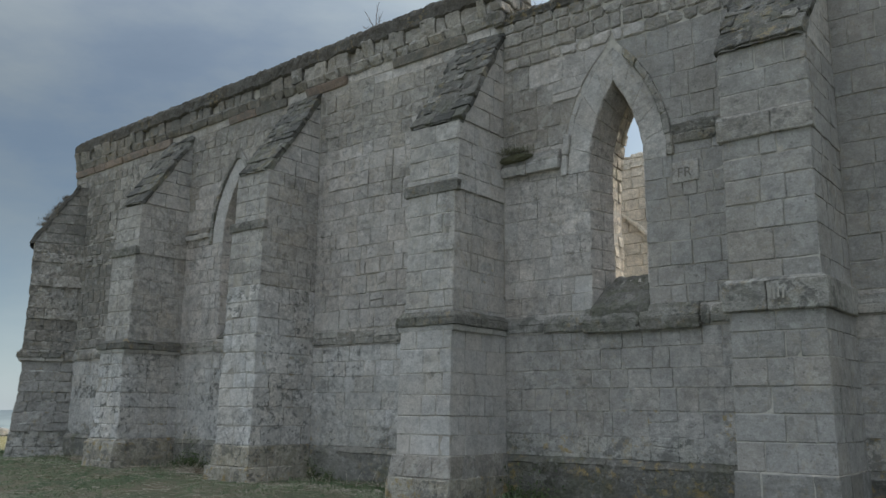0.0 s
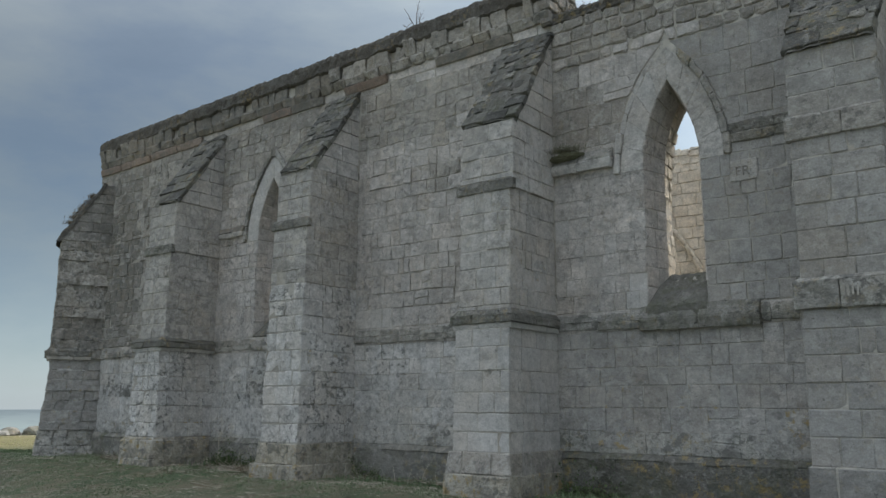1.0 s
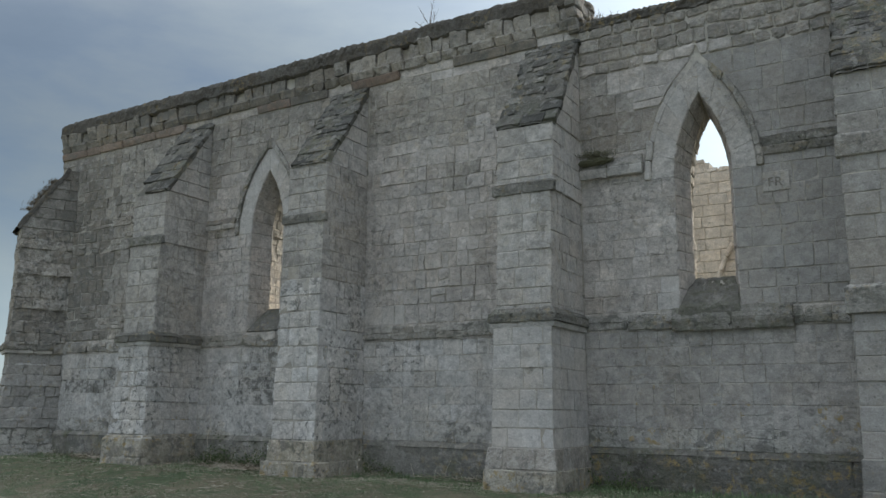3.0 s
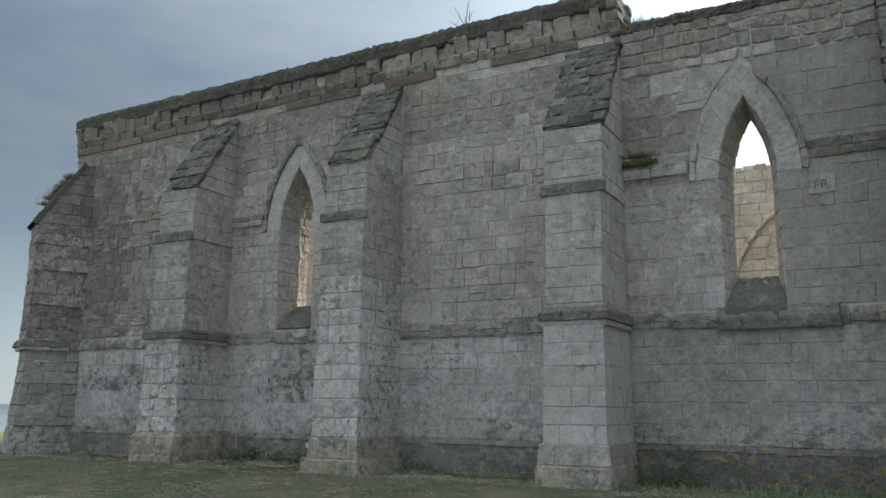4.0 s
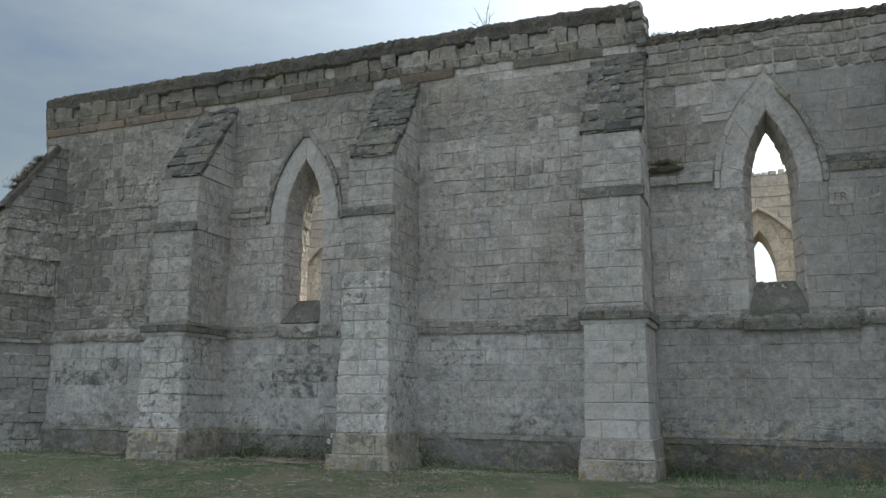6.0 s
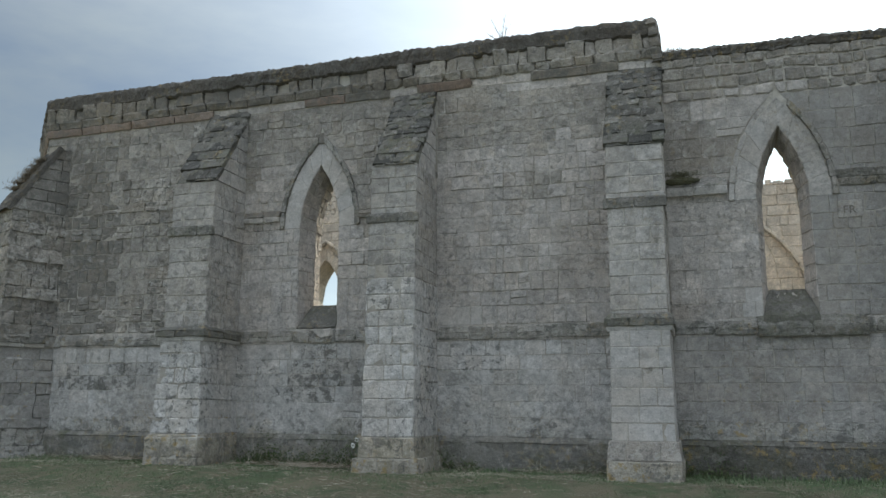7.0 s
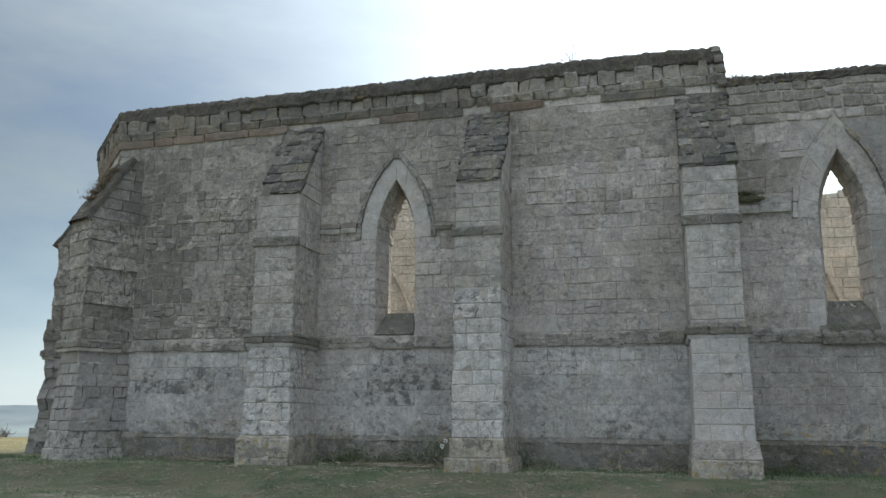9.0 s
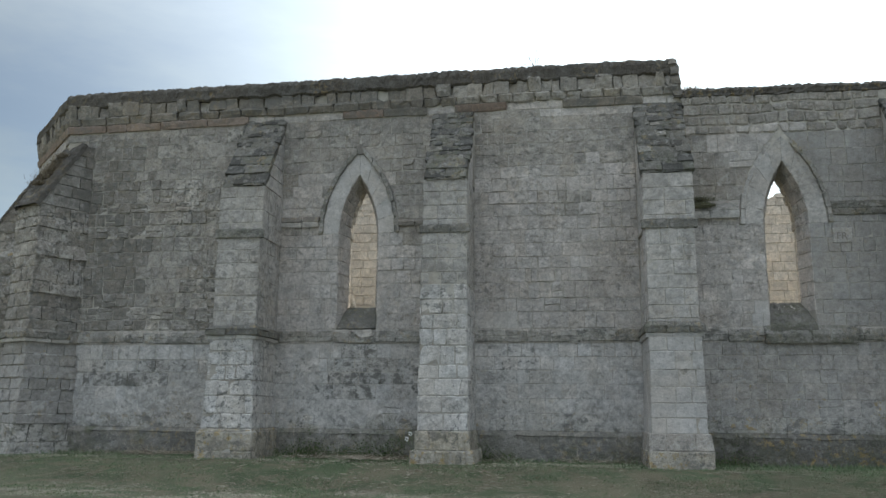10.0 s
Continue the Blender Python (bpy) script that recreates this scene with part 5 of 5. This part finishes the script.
# ---- plants and litter ----
def blades(name, label, mat, n, region, height, width, seed, flat=0.0, keep=None):
    """Many small blades in one mesh, rooted in the ground."""
    rng = random.Random(seed)
    v, f = [], []
    x0, x1, y0, y1 = region
    while len(f) < n * 2:
        x, y = rng.uniform(x0, x1), rng.uniform(y0, y1)
        if keep is not None and rng.random() > keep(x, y):
            continue
        z = ground_z(x, y) - 0.005
        h = rng.uniform(*height)
        a = rng.uniform(0, 2 * math.pi)
        lean = h * rng.uniform(0.2, 0.8) + flat * rng.uniform(0.3, 1.0)
        up = h * (0.25 if flat else 1.0)
        dx, dy = math.cos(a), math.sin(a)
        w = rng.uniform(*width)
        px, py = -dy * w, dx * w
        k = len(v)
        v += [(x - px, y - py, z), (x + px, y + py, z), (x + px * 0.7 + dx * lean * 0.4, y + py * 0.7 + dy * lean * 0.4, z + up * 0.65), (x - px * 0.7 + dx * lean * 0.4, y - py * 0.7 + dy * lean * 0.4, z + up * 0.65), (x + dx * lean, y + dy * lean, z + up)]
        f += [(k, k + 1, k + 2, k + 3), (k + 3, k + 2, k + 4)]
    return tagged(new(name, mesh_from(name, v, f, mat)), label, "grass", kind="stuff")


def green(x, y):
    n = noise.noise(Vector((x * 0.6, y * 0.9, 3))) + 0.5 * noise.noise(Vector((x * 2.0, y * 2.0, 8)))
    return min(1.0, max(0.05, 0.4 + 1.3 * n + -0.12 + 0.47 * min(1.0, max(0.0, (y - 8.0) / 1.4))))


def dry(x, y):
    n = noise.noise(Vector((x * 0.7, y * 1.0, 13))) + 0.5 * noise.noise(Vector((x * 2.3, y * 2.3, 18)))
    return min(1.0, max(0.03, 0.36 + 1.6 * n)) * min(1.0, max(0.0, (10.4 - y) / 0.9))


blades("grass", "short green winter grass in uneven tufts", GRASS, 50000, (-27, 0, 5.2, 10.7), (0.01, 0.034), (0.005, 0.01), 91, keep=green)
blades("grass", "long green grass along the foot of the wall", GRASS, 4500, (-24, -1, 9.6, 10.66), (0.04, 0.12), (0.004, 0.008), 92, keep=lambda x, y: green(x, y) * min(1.0, max(0.0, (y - 9.5 - 0.3 * noise.noise(Vector((x, 0, 0)))) / 0.9)))
blades("straw", "flattened dry straw lying in the turf", STRAW, 64000, (-27, 0, 5.2, 10.4), (0.03, 0.06), (0.005, 0.009), 93, 0.16, dry)
blades("grass", "thin sunlit grass beside the apse", STRAW, 9000, (-44, -25.5, 8, 30), (0.01, 0.025), (0.01, 0.02), 94, keep=green)


def tube(pts, r0, r1, sides=5):
    v, f = [], []
    m = len(pts)
    for i, p in enumerate(pts):
        d = (pts[min(i + 1, m - 1)] - pts[max(i - 1, 0)]).normalized()
        a = d.orthogonal().normalized()
        b = d.cross(a)
        r = r0 + (r1 - r0) * i / (m - 1)
        v += [tuple(p + (a * math.cos(t) + b * math.sin(t)) * r) for t in [2 * math.pi * k / sides for k in range(sides)]]
    for i in range(m - 1):
        for k in range(sides):
            k2 = (k + 1) % sides
            f.append((i * sides + k, i * sides + k2, (i + 1) * sides + k2, (i + 1) * sides + k))
    f += [tuple(reversed(range(sides))), tuple((m - 1) * sides + k for k in range(sides))]
    return v, f


def limb(start, way, length, bend, rng, n=6):
    pts, p, d = [start], start.copy(), way.normalized()
    for _ in range(n):
        d = (d + Vector((rng.uniform(-1, 1), rng.uniform(-1, 1), rng.uniform(-0.5, 1))) * bend).normalized()
        p = p + d * (length / n)
        pts.append(p.copy())
    return pts


def twig_bush(at, label, seed, size=1.0, more=0):
    rng = random.Random(seed)
    ob = thing("leafless_shrub", label, "shrub", at=at)
    base = Vector(at)
    for way, length in (((-0.55, 0, 0.75), 0.55), ((0.03, 0, 1.0), 0.62), ((0.3, 0.1, 0.9), 0.4), ((-0.9, 0, 0.35), 0.42), ((-0.2, 0.2, 0.9), 0.35)) + tuple(((rng.uniform(-1, 1), rng.uniform(-0.6, 0.6), rng.uniform(0.5, 1.0)), rng.uniform(0.25, 0.5)) for _ in range(more)):
        pts = limb(base, Vector(way), length * size, 0.16, rng)
        br = part("branch", tube(pts, 0.009 * size, 0.003 * size), BARK, ob)
        for _ in range(3):
            k = rng.randrange(2, 5)
            side = limb(pts[k], pts[k + 1] - pts[k] + Vector((rng.uniform(-0.1, 0.1), rng.uniform(-0.1, 0.1), 0.02)), rng.uniform(0.1, 0.2) * size, 0.15, rng, 3)
            part("twig", tube(side, 0.004 * size, 0.002 * size, 4), BARK, br)
    return ob


twig_bush((-10.42, FACE + 0.1, 8.7), "leafless thin-twigged shrub growing on the wall top", 101)


rng_h = random.Random(160)
for k in range(9):
    x, y = -36.4 - 0.45 * k + rng_h.uniform(-0.2, 0.2), 24.6 + rng_h.uniform(-0.5, 0.8)
    twig_bush((x, y, ground_z(x, y) - 0.02), "low leafless scrub on the hill's edge", 161 + k, rng_h.uniform(0.8, 1.4), 9)


def vine():
    """A thin dead stem that climbs the wall beside the buttress."""
    ob = thing("dead_vine", "thin dead vine stem clinging to the stone wall", "vine", at=(-15.66, FACE - 0.03, 0.5))
    rng = random.Random(171)
    pts = [Vector((-15.62 + 0.05 * math.sin(z * 2.9) + rng.uniform(-0.012, 0.012), FACE - 0.035 - 0.02 * max(0.0, 1.6 - z) - (0.08 if z < 0.9 else 0.0), z)) for z in [0.3 + 0.14 * i for i in range(15)]]
    part("stem", tube(pts, 0.005, 0.003, 5), STRAW, ob)


vine()


def stalks(at, spread, n, label, seed):
    """A tangle of dead stems lying against the wall's foot."""
    rng = random.Random(seed)
    ob = thing("dry_stalks", label, "dry plant", at=(at[0], at[1], ground_z(at[0], at[1])))
    for _ in range(n):
        x, y = at[0] + rng.gauss(0, spread[0]), min(FACE - 0.16, at[1] + rng.gauss(0, spread[1]))
        a = rng.uniform(0, 2 * math.pi)
        up = rng.choice((0.03, 0.05, 0.08, 0.12, 0.2, 0.6))
        pts = limb(Vector((x, y, ground_z(x, y) + 0.02)), Vector((math.cos(a), math.sin(a) * 0.4, up)), rng.uniform(0.15, 0.4), 0.25, rng, 5)
        part("stem", tube(pts, 0.0042, 0.002, 4), STRAW if rng.random() < 0.7 else BARK if rng.random() < 0.4 else DRY, ob)
    return ob


stalks((-14.9, 10.25), (0.5, 0.12), 110, "tangle of dry dead stems at the wall foot", 111)
stalks((-13.4, 10.2), (0.35, 0.15), 70, "dry dead stems below the lancet", 112)
stalks((-9.3, 10.2), (0.35, 0.15), 80, "dry dead stems beside the buttress foot", 113)
stalks((-18.9, 10.1), (0.6, 0.15), 110, "heap of pale dry stems near the apse", 114)
stalks((-20.3, 9.9), (0.25, 0.1), 16, "upright dry stems at the apse buttress", 115)
stalks((-11.2, 10.3), (0.3, 0.12), 40, "dry dead stems in the buttress corner", 116)


def litter(centre, spread, n, label, seed, length=(0.06, 0.3)):
    """Loose straw lying on top of the grass, thinning out from its middle."""
    rng = random.Random(seed)
    groups = {0: ([], []), 1: ([], [])}
    for _ in range(n):
        x, y = rng.gauss(centre[0], spread[0]), min(FACE - 0.2, rng.gauss(centre[1], spread[1]))
        if noise.noise(Vector((x * 1.6, y * 1.6, seed))) < -0.05:
            continue
        z = ground_z(x, y) + rng.uniform(0.045, 0.085)
        a, size = rng.uniform(0, 2 * math.pi), rng.uniform(*length)
        pts = limb(Vector((x, y, z)), Vector((math.cos(a), math.sin(a), rng.uniform(-0.04, 0.1))), size, 0.12, rng, 3)
        geo = tube(pts, rng.uniform(0.003, 0.006), 0.002, 3)
        v, f = groups[0 if rng.random() < 0.6 else 1]
        k = len(v)
        v += [tuple(p) for p in geo[0]]
        f += [tuple(i + k for i in q) for q in geo[1]]
    for (v, f), mat in zip(groups.values(), (STRAW, DRY)):
        tagged(new("straw_litter", mesh_from("straw_litter", v, f, mat)), label, "straw", kind="stuff")


litter((-13.6, 9.75), (0.75, 0.22), 900, "loose pale straw below the lancet", 117)
litter((-18.3, 9.95), (0.45, 0.12), 700, "pale dead stems heaped near the apse", 118)
litter((-16.9, 9.6), (0.5, 0.15), 90, "thin straw by the wall foot", 119)
litter((-13.5, 8.2), (2.8, 0.8), 1100, "straw scattered over the worn grass", 120, (0.04, 0.16))
litter((-9.6, 9.9), (0.6, 0.15), 140, "thin straw before the plinth", 123)


def tuft(at, radius, height, n, label, seed, mat=STRAW, name="grass_tuft"):
    rng = random.Random(seed)
    v, f = [], []
    c = Vector(at)
    for _ in range(n):
        p = c + Vector((rng.gauss(0, radius), rng.gauss(0, radius * 0.6), 0))
        d = Vector((rng.gauss(0, 0.5), rng.gauss(0, 0.5), 1)).normalized() * height * rng.uniform(0.4, 1.0)
        s = Vector((rng.uniform(-1, 1), rng.uniform(-1, 1), 0)).normalized() * 0.004
        k = len(v)
        v += [tuple(p - s - d * 0.15), tuple(p + s - d * 0.15), tuple(p + s * 0.6 + d * 0.6), tuple(p - s * 0.6 + d * 0.6), tuple(p + d + Vector((0, 0, -0.2 * height)))]
        f += [(k, k + 1, k + 2, k + 3), (k + 3, k + 2, k + 4)]
    ob = new(name, mesh_from(name, v, f, mat))
    return tagged(ob, label, "grass tuft", kind="stuff")


tuft((-7.1, FACE + 0.2, 8.06), 0.16, 0.2, 380, "dry brown grass tuft on the wall top", 121, DRY)
tuft((-6.75, FACE + 0.25, 8.04), 0.14, 0.12, 120, "low dry grass on the wall top", 122)
u0 = Vector((-0.45, -0.89, 0)).normalized()
for k, t in enumerate((0.32, 0.42, 0.5, 0.56, 0.64, 0.72, 0.8)):
    p = A1 + u0 * (1.02 * (1 - t)) + Vector((0, 0, 5.68 + 1.57 * t + 0.05))
    tuft(p, 0.13, 0.12 + 0.05 * math.sin(k * 2.3), 700, "withered brown grass tuft rooted in the buttress slope", 123 + k, DRY)


def weeds(region, n, label, seed):
    """Low broad-leaved weeds and ivy shoots in the damp corner at the wall's foot: one mesh of small leaves."""
    rng = random.Random(seed)
    x0, x1 = region
    v, f = [], []
    clumps = [(rng.uniform(x0, x1), rng.uniform(0.1, 0.42), rng.uniform(0.1, 0.3)) for _ in range(int(6 * (x1 - x0)))]
    for _ in range(n):
        cx, h, r = rng.choice(clumps)
        x = cx + rng.gauss(0, r)
        y = FACE - 0.1 - abs(rng.gauss(0, 0.09))
        if not x0 - 0.2 < x < x1 + 0.2:
            continue
        p = Vector((x, y, ground_z(x, y) + abs(rng.gauss(0, h * 0.6))))
        up = Vector((rng.gauss(0, 0.6), -0.6 + rng.gauss(0, 0.4), rng.uniform(0.2, 1.0))).normalized()
        side = up.cross(Vector((rng.uniform(-1, 1), rng.uniform(-1, 1), rng.uniform(-1, 1)))).normalized()
        fwd = side.cross(up)
        a, b = rng.uniform(0.014, 0.03), rng.uniform(0.01, 0.018)
        k = len(v)
        v += [tuple(p - fwd * a), tuple(p + side * b + up * 0.004), tuple(p + fwd * a), tuple(p - side * b + up * 0.004)]
        f += [(k, k + 1, k + 2), (k, k + 2, k + 3)]
    tagged(new("weeds", mesh_from("weeds", v, f, WEED)), label, "weeds", kind="stuff")


WEED = leafy("weed_leaves", (0.05, 0.075, 0.03), (0.11, 0.14, 0.06))
weeds((B1[1] + 0.1, -13.4), 2600, "dark green weeds and moss at the damp wall foot", 181)
weeds((B2[1] + 0.05, B2[1] + 0.8), 400, "few green weeds in the buttress corner", 182)
weeds((B3[1] + 0.05, B3[1] + 0.9), 500, "green weeds in the corner beside the buttress foot", 183)


def moss_lump(at, size, seed):
    rng = random.Random(seed)
    bm = bmesh.new()
    bmesh.ops.create_icosphere(bm, subdivisions=4, radius=1.0)
    for q in bm.verts:
        n = q.co.copy()
        r = 1 + 0.22 * noise.noise(n * 2.2) + 0.16 * noise.noise(n * 6) + 0.1 * noise.noise(n * 14)
        q.co = Vector((n.x * size[0] * r, n.y * size[1] * r, n.z * size[2] * r))
    me = bpy.data.meshes.new("moss_cushion")
    bm.to_mesh(me)
    bm.free()
    me.materials.append(MOSS)
    ob = new("moss_cushion", me)
    ob.location = at
    tagged(ob, "dark shaggy moss cushion growing on the string course", "moss")


MOSS = limestone("dark_moss", (0.13, 0.138, 0.09), (0.2, 0.2, 0.14), 0.0, 0.2, 0.3, 0.0, 0.8, 0.9)
moss_lump((-7.08, FACE - 0.08, 5.46), (0.3, 0.1, 0.07), 131)
tuft((-7.06, FACE - 0.13, 5.55), 0.15, 0.12, 520, "shaggy moss fringe on the string course", 133, MOSS, "moss_fringe")


def white_flower(at, label, seed):
    rng = random.Random(seed)
    ob = thing("flowering_weed", label, "wild plant", at=(at[0], at[1], ground_z(at[0], at[1])))
    foot = Vector((at[0] + 0.06, at[1], ground_z(at[0], at[1])))
    for head in (Vector(at), Vector((at[0] - 0.07, at[1], at[2] - 0.1))):
        mid = (foot + head) / 2 + Vector((0.03, 0, 0.04))
        part("stem", tube([foot, mid, head], 0.006, 0.004, 4), GRASS, ob)
        bm = bmesh.new()
        for i in range(9):
            a = 2 * math.pi * i / 9
            m = Matrix.Translation(head + Vector((math.cos(a) * 0.028, rng.uniform(-0.02, 0.02), math.sin(a) * 0.032 + rng.uniform(-0.01, 0.01)))) @ Matrix.Diagonal((0.017, 0.01, 0.013, 1))
            bmesh.ops.create_icosphere(bm, subdivisions=1, radius=1.0, matrix=m)
        part("blossom", bm, PETAL, ob, "small white blossom")
    return ob


white_flower((-12.9, 9.55, 0.8), "thin weed with small white blossoms beside the buttress", 141)


def rubble(at, n, size, label, seed):
    rng = random.Random(seed)
    bm = bmesh.new()
    for _ in range(n):
        x, y = at[0] + rng.gauss(0, size * 1.6), at[1] + rng.gauss(0, size * 1.2)
        r = size * rng.uniform(0.3, 0.9)
        k = len(bm.verts)
        bmesh.ops.create_icosphere(bm, subdivisions=2, radius=1.0)
        bm.verts.ensure_lookup_table()
        for q in list(bm.verts)[k:]:
            m = q.co.copy()
            w = 1 + 0.35 * noise.noise(m * 1.6 + Vector((x * 3, y * 3, 0)))
            q.co = Vector((x + m.x * r * w, y + m.y * r * w, ground_z(x, y) + 0.15 * r + m.z * r * 0.55 * w))
    me = bpy.data.meshes.new("rubble_mound")
    bm.to_mesh(me)
    bm.free()
    me.materials.append(DAMP)
    tagged(new("rubble_mound", me), label, "rubble", kind="stuff")


rubble((-41, 17.5), 14, 0.7, "low mound of tumbled stones on the hill's edge", 151)
rubble((-37, 22.5), 8, 0.4, "few tumbled stones and scrub on the hill's edge", 152)
